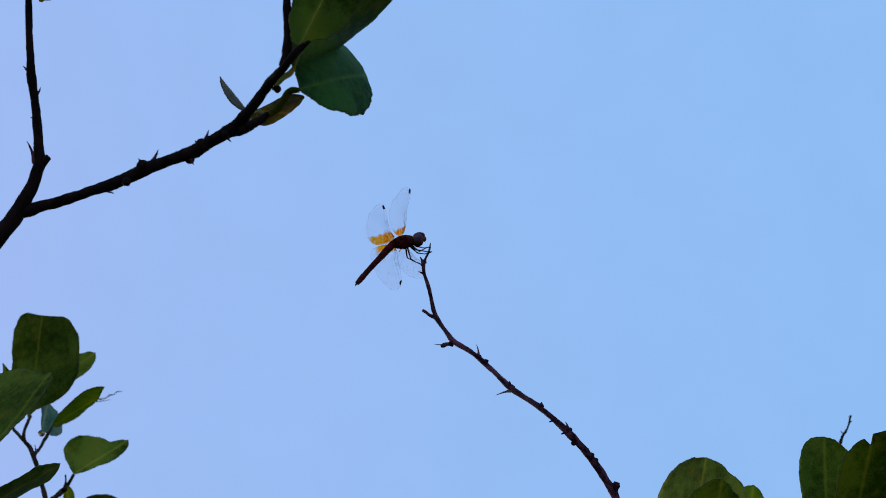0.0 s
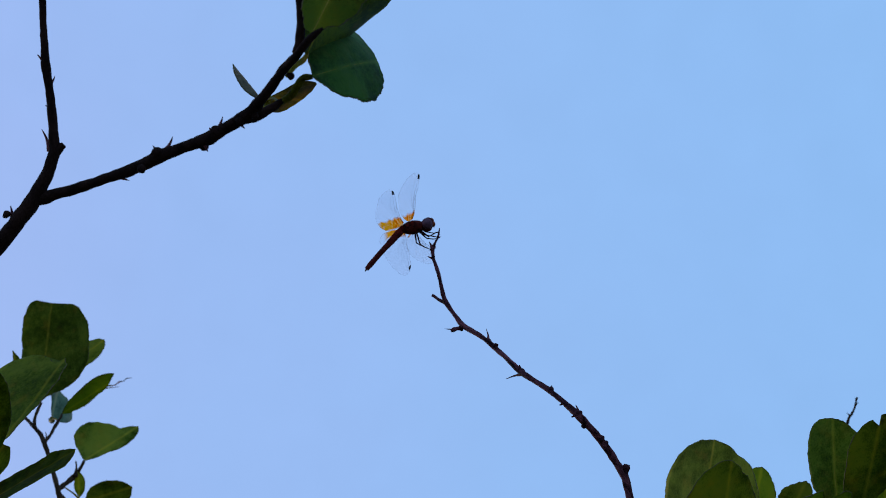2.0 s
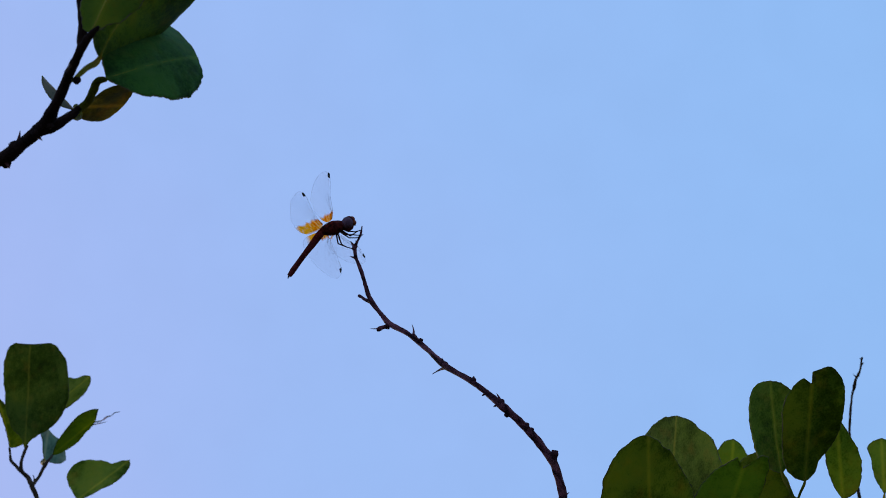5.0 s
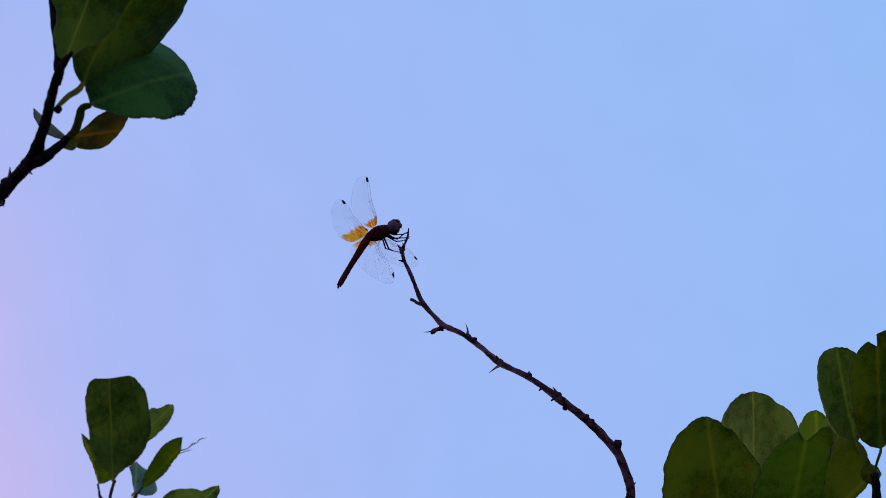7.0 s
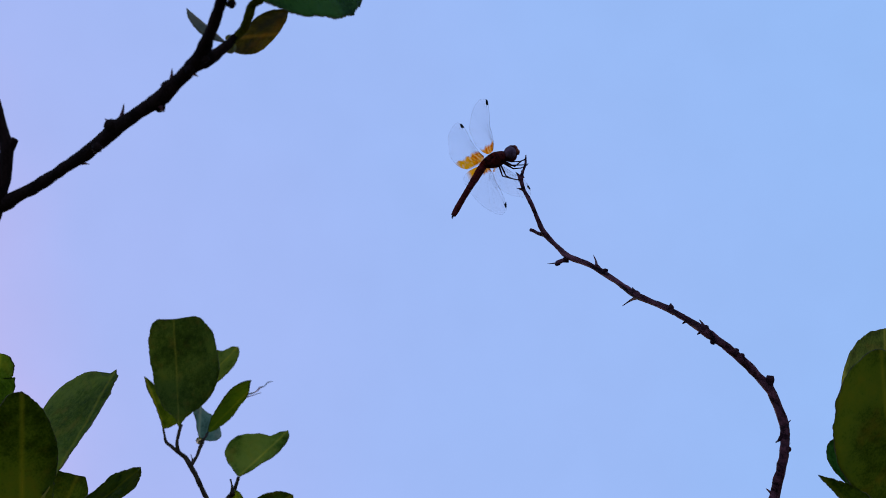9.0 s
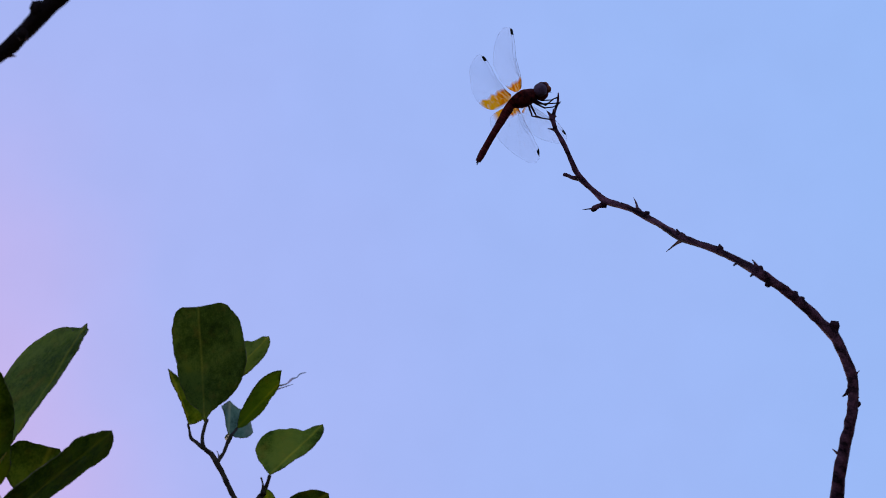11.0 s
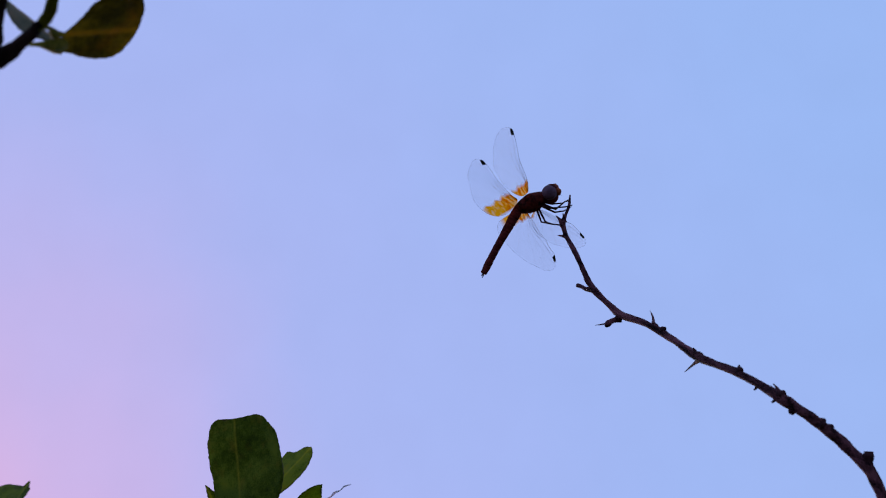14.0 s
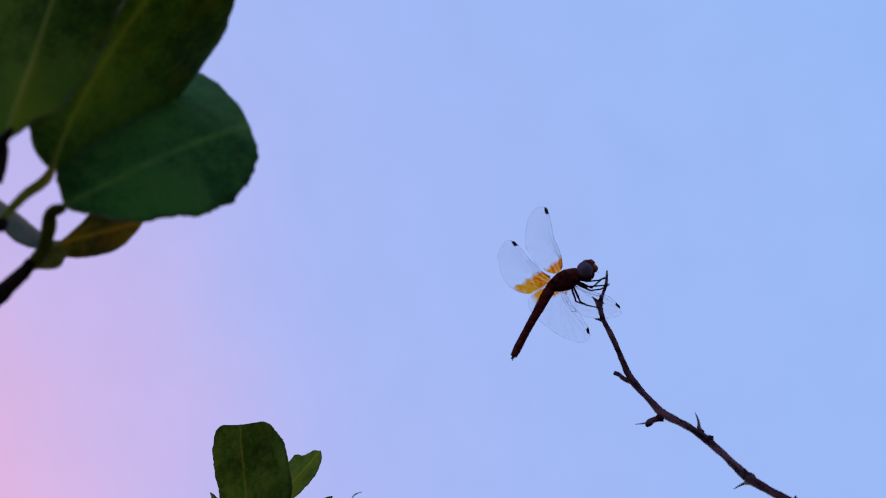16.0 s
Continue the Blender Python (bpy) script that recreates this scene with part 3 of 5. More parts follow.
# ---------------------------------------------------------------- perch twig
def perch_twig():
    t = thing("thorny_twig", (0.09, 0.66, 0.0), "bare brown thorny twig curving up to a forked tip", "twig")
    stem("stem", [
        ((0.0011, 0.6659, 1.8691), 0.00021), ((0.0006, 0.6643, 1.8644), 0.00041), ((-0.0007, 0.6629, 1.8608), 0.00044),
        ((-0.0017, 0.6613, 1.8576), 0.00078), ((-0.0015, 0.6619, 1.8535), 0.00067), ((-0.0002, 0.6617, 1.8493), 0.00070),
        ((0.0009, 0.6617, 1.8449), 0.00082), ((0.0018, 0.6628, 1.8401), 0.00076), ((0.0031, 0.6639, 1.8351), 0.00100),
        ((0.0071, 0.6627, 1.8281), 0.00085), ((0.0099, 0.6614, 1.8230), 0.00111), ((0.0167, 0.6559, 1.8160), 0.00089),
        ((0.0223, 0.6519, 1.8086), 0.00104), ((0.0266, 0.6463, 1.8012), 0.00089), ((0.0307, 0.6416, 1.7942), 0.00111),
        ((0.0361, 0.6374, 1.7880), 0.00096), ((0.0415, 0.6338, 1.7823), 0.00111), ((0.0462, 0.6305, 1.7760), 0.00104),
        ((0.0500, 0.6272, 1.7705), 0.00141), ((0.0541, 0.6275, 1.7658), 0.00118), ((0.0585, 0.6298, 1.7614), 0.00141),
        ((0.0627, 0.6325, 1.7557), 0.00126), ((0.0667, 0.6337, 1.7493), 0.00163), ((0.0680, 0.6346, 1.7432), 0.00133),
        ((0.0688, 0.6358, 1.7365), 0.00163), ((0.0674, 0.6367, 1.7306), 0.00141), ((0.0656, 0.6370, 1.7255), 0.00155),
        ((0.0622, 0.6385, 1.7185), 0.00155), ((0.0592, 0.6395, 1.7122), 0.00170), ((0.0543, 0.6459, 1.6982), 0.00192),
        ((0.075, 0.64, 1.45), 0.004), ((0.085, 0.655, 0.9), 0.007), ((0.09, 0.66, -0.02), 0.012)], t, BARK, rough=0.26, seed=2, sides=14, kinked=True)
    stem("side_stub", [((0.0036, 0.6643, 1.8345), 0.00081), ((0.0008, 0.6662, 1.8370), 0.00059), ((-0.0008, 0.6683, 1.8394), 0.00056), ((-0.0018, 0.6687, 1.8403), 0.00067)], t, BARK, seed=4)
    stem("side_stub", [((0.0099, 0.6619, 1.8221), 0.00096), ((0.0077, 0.6612, 1.8218), 0.00074), ((0.0061, 0.6608, 1.8209), 0.00089), ((0.0054, 0.6611, 1.8205), 0.00044)], t, BARK, seed=5)
    thorn(t, (0.0065, 0.6614, 1.8215), (0.0027, 0.6602, 1.8213), 0.00037)
    thorn(t, (0.0196, 0.6545, 1.8139), (0.0189, 0.6579, 1.8200), 0.00052)
    thorn(t, (0.0312, 0.6418, 1.7930), (0.0258, 0.6506, 1.7952), 0.00062, BARK_NODE)
    thorn(t, (0.0509, 0.6272, 1.7705), (0.0497, 0.6256, 1.7732), 0.00067)
    thorn(t, (0.0588, 0.6292, 1.7618), (0.0575, 0.6269, 1.7635), 0.00059)
    thorn(t, (0.0689, 0.6356, 1.7370), (0.0709, 0.6349, 1.7382), 0.00052)
    thorn(t, (0.0676, 0.6363, 1.7342), (0.0670, 0.6349, 1.7367), 0.00044)
    thorn(t, (0.0668, 0.6368, 1.7289), (0.0692, 0.6355, 1.7311), 0.00044)
    thorn(t, (0.0612, 0.6386, 1.7168), (0.0591, 0.6374, 1.7189), 0.00067)
    thorn(t, (-0.0017, 0.6615, 1.8573), (-0.0030, 0.6601, 1.8597), 0.0008, BARK)
    thorn(t, (-0.0012, 0.6612, 1.8578), (-0.0008, 0.6600, 1.8598), 0.0007, BARK)
    thorn(t, (-0.0016, 0.6621, 1.8533), (-0.0037, 0.6616, 1.8540), 0.0006, BARK)
    for at, r in (((0.0099, 0.6616, 1.8228), 0.00150), ((0.0196, 0.6545, 1.8132), 0.00125), ((0.0224, 0.6513, 1.8097), 0.00115), ((0.0315, 0.6412, 1.7938), 0.00150), ((0.0417, 0.6334, 1.7829), 0.00125),
                  ((0.0506, 0.6270, 1.7703), 0.00175), ((0.0527, 0.6280, 1.7661), 0.00130), ((0.0586, 0.6294, 1.7616), 0.00165),
                  ((0.0600, 0.6302, 1.7604), 0.00130), ((0.0685, 0.6355, 1.7366), 0.00175), ((0.0681, 0.6370, 1.7300), 0.00125), ((0.0036, 0.6641, 1.8345), 0.00120)):
        knob(t, at, r, BARK_NODE, round(at[0] * 9000))
    for at, way, r in (((0.0308, 0.6412, 1.7950), (0.0305, 0.6405, 1.7962), 0.0007), ((0.0411, 0.6340, 1.7833), (0.0419, 0.6334, 1.7844), 0.0007), ((0.0460, 0.6310, 1.7765), (0.0443, 0.6315, 1.7757), 0.0008),
                       ((0.0500, 0.6273, 1.7702), (0.0482, 0.6279, 1.7694), 0.0008), ((0.0659, 0.6338, 1.7505), (0.0670, 0.6329, 1.7522), 0.0009), ((0.0667, 0.6360, 1.7333), (0.0649, 0.6364, 1.7325), 0.0007),
                       ((0.0632, 0.6380, 1.7209), (0.0651, 0.6374, 1.7218), 0.0008), ((0.0157, 0.6564, 1.8166), (0.0151, 0.6556, 1.8180), 0.0005)):
        thorn(t, at, way, r, BARK_NODE, 0.3, "leaf_scar")
    stem("side_stub", [((0.0664, 0.6339, 1.7491), 0.00130), ((0.0670, 0.6329, 1.7508), 0.00115), ((0.0674, 0.6322, 1.7521), 0.00135), ((0.0676, 0.6319, 1.7527), 0.00105)], t, BARK_NODE, rough=0.6, seed=6)
    return t


perch_twig()


# ---------------------------------------------------------------- upper branch
def upper_branch():
    t = thing("thorny_branch", (-0.30, 0.36, 0.0), "dark thorny forked branch with broad green leaves", "branch")
    stem("stem", [
        ((-0.30, 0.36, -0.02), 0.014), ((-0.28, 0.365, 0.9), 0.008), ((-0.22, 0.375, 1.45), 0.0045),
        ((-0.1437, 0.4726, 1.7185), 0.00286), ((-0.1282, 0.4633, 1.7362), 0.00252), ((-0.1192, 0.4586, 1.7474), 0.00227), ((-0.1147, 0.4563, 1.7529), 0.00227), ((-0.1100, 0.4546, 1.7590), 0.00235),
        ((-0.1066, 0.4518, 1.7653), 0.00168), ((-0.1044, 0.4491, 1.7716), 0.00176), ((-0.1051, 0.4472, 1.7762), 0.00126),
        ((-0.1058, 0.4454, 1.7825), 0.00134), ((-0.1067, 0.4440, 1.7881), 0.00109), ((-0.1080, 0.4419, 1.7947), 0.00143), ((-0.1086, 0.4402, 1.8008), 0.00109),
        ((-0.1091, 0.4368, 1.8080), 0.00101), ((-0.1093, 0.4313, 1.8176), 0.00092), ((-0.1075, 0.4242, 1.8300), 0.00067), ((-0.1050, 0.4187, 1.8394), 0.00034)], t, BARK_DARK, rough=0.18, seed=6, kinked=True)
    stem("side_branch", [
        ((-0.1109, 0.4549, 1.7585), 0.00185), ((-0.1040, 0.4538, 1.7602), 0.00168), ((-0.0968, 0.4521, 1.7616), 0.00143), ((-0.0891, 0.4479, 1.7618), 0.00143),
        ((-0.0837, 0.4450, 1.7619), 0.00160), ((-0.0769, 0.4404, 1.7621), 0.00168), ((-0.0731, 0.4379, 1.7630), 0.00185), ((-0.0660, 0.4350, 1.7636), 0.00143), ((-0.0605, 0.4327, 1.7645), 0.00185),
        ((-0.0550, 0.4300, 1.7662), 0.00160), ((-0.0486, 0.4257, 1.7677), 0.00176), ((-0.0437, 0.4199, 1.7702), 0.00134), ((-0.0388, 0.4130, 1.7731), 0.00126),
        ((-0.0344, 0.4049, 1.7724), 0.00112), ((-0.0315, 0.4021, 1.7748), 0.00100), ((-0.0297, 0.4009, 1.7760), 0.00085), ((-0.0276, 0.4000, 1.7771), 0.00040)], t, BARK_DARK, rough=0.20, seed=7, kinked=True)
    stem("side_twig", [((-0.0352, 0.4085, 1.7755), 0.00105), ((-0.0342, 0.4078, 1.7790), 0.00120), ((-0.0341, 0.4072, 1.7850), 0.00110), ((-0.0345, 0.4066, 1.7935), 0.00105), ((-0.0350, 0.4062, 1.8030), 0.00095), ((-0.0345, 0.4060, 1.8200), 0.00050)], t, BARK_DARK, rough=0.35, seed=10)
    stem("spur", [((-0.1044, 0.4494, 1.7711), 0.00134), ((-0.1030, 0.4487, 1.7722), 0.00109), ((-0.1021, 0.4482, 1.7729), 0.00084)], t, BARK_DARK, seed=9)
    stem("side_twig", [((-0.0505, 0.4268, 1.7665), 0.00120), ((-0.0479, 0.4271, 1.7678), 0.00130), ((-0.0453, 0.4275, 1.7695), 0.00125), ((-0.0422, 0.4280, 1.7718), 0.00110), ((-0.0398, 0.4280, 1.7736), 0.00090)], t, BARK_DARK, rough=0.35, seed=8)
    stem("young_twig", [((-0.0410, 0.4280, 1.7727), 0.00095), ((-0.0398, 0.4280, 1.7736), 0.00105), ((-0.0374, 0.4265, 1.7745), 0.00105), ((-0.0358, 0.4245, 1.7762), 0.00110), ((-0.0340, 0.4225, 1.7773), 0.00095), ((-0.0318, 0.4217, 1.7769), 0.00060)], t, STALK, rough=0.25, seed=11)
    for a, b, r in (((-0.1063, 0.4497, 1.7728), (-0.1086, 0.4479, 1.7778), 0.00067), ((-0.1080, 0.4417, 1.7950), (-0.1104, 0.4407, 1.7979), 0.00076),
                    ((-0.1065, 0.4436, 1.7898), (-0.1053, 0.4428, 1.7922), 0.00050), ((-0.1058, 0.4459, 1.7837), (-0.1079, 0.4457, 1.7842), 0.00050),
                    ((-0.0723, 0.4374, 1.7634), (-0.0698, 0.4347, 1.7667), 0.00076), ((-0.0742, 0.4377, 1.7636), (-0.0754, 0.4371, 1.7654), 0.00067),
                    ((-0.0577, 0.4309, 1.7656), (-0.0558, 0.4283, 1.7688), 0.00076), ((-0.0587, 0.4315, 1.7653), (-0.0596, 0.4309, 1.7671), 0.00067),
                    ((-0.0866, 0.4467, 1.7614), (-0.0825, 0.4452, 1.7593), 0.00059), ((-0.0609, 0.4334, 1.7636), (-0.0600, 0.4342, 1.7616), 0.00076),
                    ((-0.0518, 0.4278, 1.7665), (-0.0496, 0.4278, 1.7647), 0.00059), ((-0.1160, 0.4567, 1.7534), (-0.1164, 0.4545, 1.7571), 0.00076),
                    ((-0.1071, 0.4543, 1.7595), (-0.1068, 0.4551, 1.7578), 0.00067), ((-0.0796, 0.4419, 1.7616), (-0.0783, 0.4421, 1.7599), 0.00067)):
        thorn(t, a, b, r, THORN)
    for at, r in (((-0.0613, 0.4345, 1.7637), 0.00170), ((-0.0597, 0.4342, 1.7649), 0.00110), ((-0.1175, 0.4555, 1.7549), 0.00134), ((-0.0366, 0.4128, 1.7711), 0.00118), ((-0.0467, 0.4244, 1.7666), 0.00118),
                  ((-0.0741, 0.437, 1.7632), 0.00190), ((-0.058, 0.4305, 1.7658), 0.00165), ((-0.0783, 0.439, 1.7591), 0.00150), ((-0.0508, 0.426, 1.7659), 0.00150)):
        knob(t, at, r, BARK_DARK)
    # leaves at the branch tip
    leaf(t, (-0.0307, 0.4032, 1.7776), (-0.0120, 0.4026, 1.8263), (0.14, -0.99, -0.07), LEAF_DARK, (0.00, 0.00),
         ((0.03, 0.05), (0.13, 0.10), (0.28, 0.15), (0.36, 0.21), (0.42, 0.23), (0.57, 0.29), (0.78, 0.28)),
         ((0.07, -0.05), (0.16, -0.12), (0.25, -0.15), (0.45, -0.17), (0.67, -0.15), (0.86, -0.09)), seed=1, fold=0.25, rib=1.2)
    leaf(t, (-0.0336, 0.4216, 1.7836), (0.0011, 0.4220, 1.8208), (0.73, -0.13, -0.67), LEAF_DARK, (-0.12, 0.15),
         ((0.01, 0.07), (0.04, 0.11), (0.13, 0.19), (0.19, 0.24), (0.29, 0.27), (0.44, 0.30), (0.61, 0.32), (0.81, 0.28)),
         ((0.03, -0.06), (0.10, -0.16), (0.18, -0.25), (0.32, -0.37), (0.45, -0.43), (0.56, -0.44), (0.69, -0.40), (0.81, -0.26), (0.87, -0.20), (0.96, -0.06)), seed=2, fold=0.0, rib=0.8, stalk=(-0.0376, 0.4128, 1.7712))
    leaf(t, (-0.0318, 0.4217, 1.7771), (-0.0158, 0.4552, 1.8046), (0.77, -0.58, 0.26), LEAF_BLUE, (0.04, 0.16),
         ((0.07, 0.10), (0.34, 0.22), (0.63, 0.29), (0.97, 0.34), (1.15, 0.32), (1.09, 0.15)),
         ((0.03, -0.03), (0.15, -0.13), (0.31, -0.19), (0.49, -0.23), (0.63, -0.23), (0.77, -0.19), (0.90, -0.12)), seed=3, fold=0.0, rib=0.4, ragged=1.5)
    leaf(t, (-0.0458, 0.4464, 1.7868), (-0.0379, 0.4605, 1.7954), (0.47, 0.26, -0.85), LEAF_BROWN, (0.00, 0.00),
         ((0.07, 0.09), (0.14, 0.22), (0.20, 0.39), (0.33, 0.48), (0.52, 0.50), (0.81, 0.44), (0.92, 0.29), (0.99, 0.07)),
         ((0.06, -0.17), (0.39, -0.32), (0.68, -0.38), (0.89, -0.34), (0.99, -0.16)), seed=4, fold=0.0, stalk=(-0.0405, 0.4280, 1.7731))
    leaf(t, (-0.0478, 0.4475, 1.7868), (-0.0560, 0.4443, 1.7967), (0.76, -0.43, 0.49), LEAF_GREY, (0.00, 0.15),
         ((0.08, 0.16), (0.25, 0.26), (0.50, 0.28), (0.80, 0.18)), ((0.08, -0.16), (0.25, -0.26), (0.50, -0.28), (0.80, -0.18)), seed=5, fold=0.20, stalk=(-0.0440, 0.4278, 1.7706))
    leaf(t, (-0.1058, 0.4344, 1.8155), (-0.0886, 0.4223, 1.8361), (0.00, -0.87, -0.50), LEAF_DUSTY, (0.05, 0.05),
         ((0.10, 0.09), (0.35, 0.17), (0.65, 0.19), (0.90, 0.12)), ((0.10, -0.09), (0.35, -0.17), (0.65, -0.18), (0.90, -0.10)), seed=6, stalk=(-0.1084, 0.4272, 1.8234))
    return t


upper_branch()


# ---------------------------------------------------------------- left sprig, farther off
def far_sprig():
    t = thing("leafy_sprig", (-0.17, 0.93, 0.0), "slender brown-stemmed sprig with notched oval green leaves", "sprig")
    stem("stem", [((-0.17, 0.93, -0.02), 0.010), ((-0.170, 0.925, 0.9), 0.00700), ((-0.174, 0.915, 1.6), 0.00400),
                  ((-0.1902, 0.9020, 1.8430), 0.00150), ((-0.1943, 0.9011, 1.8551), 0.00125), ((-0.1980, 0.9006, 1.8656), 0.00115), ((-0.2003, 0.9000, 1.8722), 0.00115), ((-0.2024, 0.8994, 1.8773), 0.00130),
                  ((-0.2050, 0.9010, 1.8828), 0.00110), ((-0.2084, 0.8990, 1.8857), 0.00110), ((-0.2085, 0.8995, 1.8918), 0.00080), ((-0.2072, 0.9010, 1.8981), 0.00070), ((-0.2068, 0.9030, 1.9010), 0.00060)], t, STEM_BROWN, kinked=True, seed=12)
    stem("side_stem", [((-0.2084, 0.8990, 1.8855), 0.00090), ((-0.2114, 0.9010, 1.8895), 0.00080), ((-0.2155, 0.9035, 1.8939), 0.00080), ((-0.2160, 0.9040, 1.8981), 0.00060), ((-0.2166, 0.9041, 1.9016), 0.00050)], t, STEM_BROWN, kinked=True, seed=13)
    stem("side_stem", [((-0.2024, 0.8994, 1.8773), 0.00110), ((-0.2006, 0.9050, 1.8840), 0.00080), ((-0.1998, 0.9080, 1.8895), 0.00085), ((-0.1987, 0.9110, 1.8946), 0.00080), ((-0.1995, 0.9200, 1.9010), 0.00060), ((-0.2008, 0.9270, 1.9056), 0.00045)], t, STEM_BROWN, kinked=True, rough=0.4, seed=14)
    stem("side_stem", [((-0.1900, 0.9085, 1.8480), 0.00150), ((-0.1985, 0.9200, 1.8590), 0.00140), ((-0.1939, 0.9250, 1.8656), 0.00130), ((-0.1915, 0.9290, 1.8705), 0.00120), ((-0.1882, 0.9262, 1.8738), 0.00090), ((-0.1864, 0.9259, 1.8780), 0.00070)], t, STEM_BROWN, kinked=True, rough=0.35, seed=15)
    thorn(t, (-0.1904, 0.9262, 1.8703), (-0.1910, 0.9270, 1.8782), 0.0010, STEM_BROWN, 0.5, "stub")
    thorn(t, (-0.2022, 0.9025, 1.8808), (-0.2028, 0.9020, 1.8842), 0.0005, STEM_BROWN, 0.4, "stub")
    leaf(t, (-0.2083, 0.9031, 1.9001), (-0.2045, 0.8929, 1.9542), (-0.26, -0.95, -0.16), LEAF_DEEP, (-0.01, -0.07),
         ((0.09, 0.04), (0.18, 0.13), (0.32, 0.20), (0.42, 0.23), (0.52, 0.24), (0.72, 0.27), (0.86, 0.26), (0.98, 0.22), (1.03, 0.15), (1.01, 0.11)),
         ((0.05, -0.04), (0.09, -0.10), (0.13, -0.22), (0.21, -0.35), (0.32, -0.44), (0.45, -0.48), (0.57, -0.47), (0.70, -0.45), (0.82, -0.40), (0.93, -0.31), (0.98, -0.23), (0.98, -0.16), (0.97, -0.12)), seed=7, fold=0.0)
    leaf(t, (-0.2007, 0.9171, 1.9267), (-0.1814, 0.9249, 1.9481), (-0.13, -0.89, 0.44), LEAF_OLIVE, (0.00, 0.00),
         ((0.21, 0.19), (0.56, 0.39), (0.82, 0.45), (0.85, 0.24), (0.95, 0.15)),
         ((0.02, -0.19), (0.17, -0.25), (0.44, -0.29), (0.77, -0.21), (0.91, -0.12)), seed=8, stalk=(-0.2075, 0.9110, 1.9130))
    leaf(t, (-0.2204, 0.9151, 1.9067), (-0.2259, 0.9068, 1.9332), (0.53, -0.83, -0.15), LEAF_OLIVE, (0.08, 0.04),
         ((0.16, 0.00), (0.50, 0.02), (0.76, 0.04)),
         ((-0.01, -0.11), (0.03, -0.28), (0.28, -0.41), (0.60, -0.32), (0.77, -0.11), (0.89, -0.06)), seed=9, fold=0.0)
    leaf(t, (-0.2011, 0.9274, 1.9057), (-0.1743, 0.9134, 1.9170), (0.30, -0.19, -0.94), LEAF_OLIVE, (-0.01, -0.08),
         ((0.26, 0.155), (0.59, 0.265), (0.87, 0.345), (1.03, 0.33), (1.15, 0.27), (1.21, 0.16), (1.10, 0.10)),
         ((0.06, -0.06), (0.21, -0.11), (0.40, -0.14), (0.65, -0.10), (0.83, -0.07), (0.90, -0.05)), seed=10, fold=0.0)
    leaf(t, (-0.2075, 0.9334, 1.9067), (-0.2054, 0.9323, 1.9231), (0.74, -0.66, -0.14), LEAF_PALE, (0.00, 0.00),
         ((0.28, 0.09), (0.52, 0.13), (0.80, 0.24)),
         ((-0.05, -0.29), (0.02, -0.61), (0.20, -0.81), (0.49, -0.71), (0.76, -0.46), (0.87, -0.20)), seed=11, stalk=(-0.1987, 0.9110, 1.8946), ragged=2.2)
    leaf(t, (-0.1864, 0.9259, 1.8781), (-0.1600, 0.9285, 1.8987), (-0.09, -0.97, 0.24), LEAF_DUSTY, (0.00, 0.00),
         ((0.03, 0.21), (0.07, 0.41), (0.14, 0.56), (0.27, 0.64), (0.42, 0.64), (0.56, 0.53), (0.70, 0.34), (0.78, 0.16), (0.88, 0.10)),
         ((0.15, -0.07), (0.39, -0.12), (0.63, -0.18), (0.78, -0.16), (0.94, -0.09)), seed=12)
    leaf(t, (-0.1865, 0.9370, 1.8598), (-0.1616, 0.9333, 1.8663), (0.00, -0.87, -0.50), LEAF_DEEP, (0.00, 0.00),
         ((0.16, 0.20), (0.42, 0.27), (0.65, 0.24), (0.85, 0.15)),
         ((0.16, -0.20), (0.47, -0.31), (0.92, -0.17)), seed=13, stalk=(-0.1960, 0.9230, 1.8630))
    leaf(t, (-0.1893, 0.9265, 1.8723), (-0.1888, 0.9333, 1.8605), (0.00, -0.87, -0.50), LEAF_OLIVE, (0.00, 0.00),
         ((0.16, 0.17), (0.47, 0.24), (0.79, 0.18)),
         ((0.30, -0.14), (0.65, -0.16)), seed=14)
    stem("dead_leaf_thread", [((-0.1750, 0.9145, 1.9159), 0.00050), ((-0.1722, 0.9170, 1.9175), 0.00040), ((-0.1703, 0.9200, 1.9207), 0.00045), ((-0.1687, 0.9220, 1.9221), 0.00022), ((-0.1678, 0.9250, 1.9250), 0.00030), ((-0.1657, 0.9290, 1.9272), 0.00013)], t, WEB, rough=0.5, seed=16)
    stem("dead_leaf_thread", [((-0.1763, 0.9155, 1.9150), 0.00040), ((-0.1727, 0.9180, 1.9166), 0.00020), ((-0.1700, 0.9200, 1.9180), 0.00012)], t, WEB, seed=17)
    return t


far_sprig()


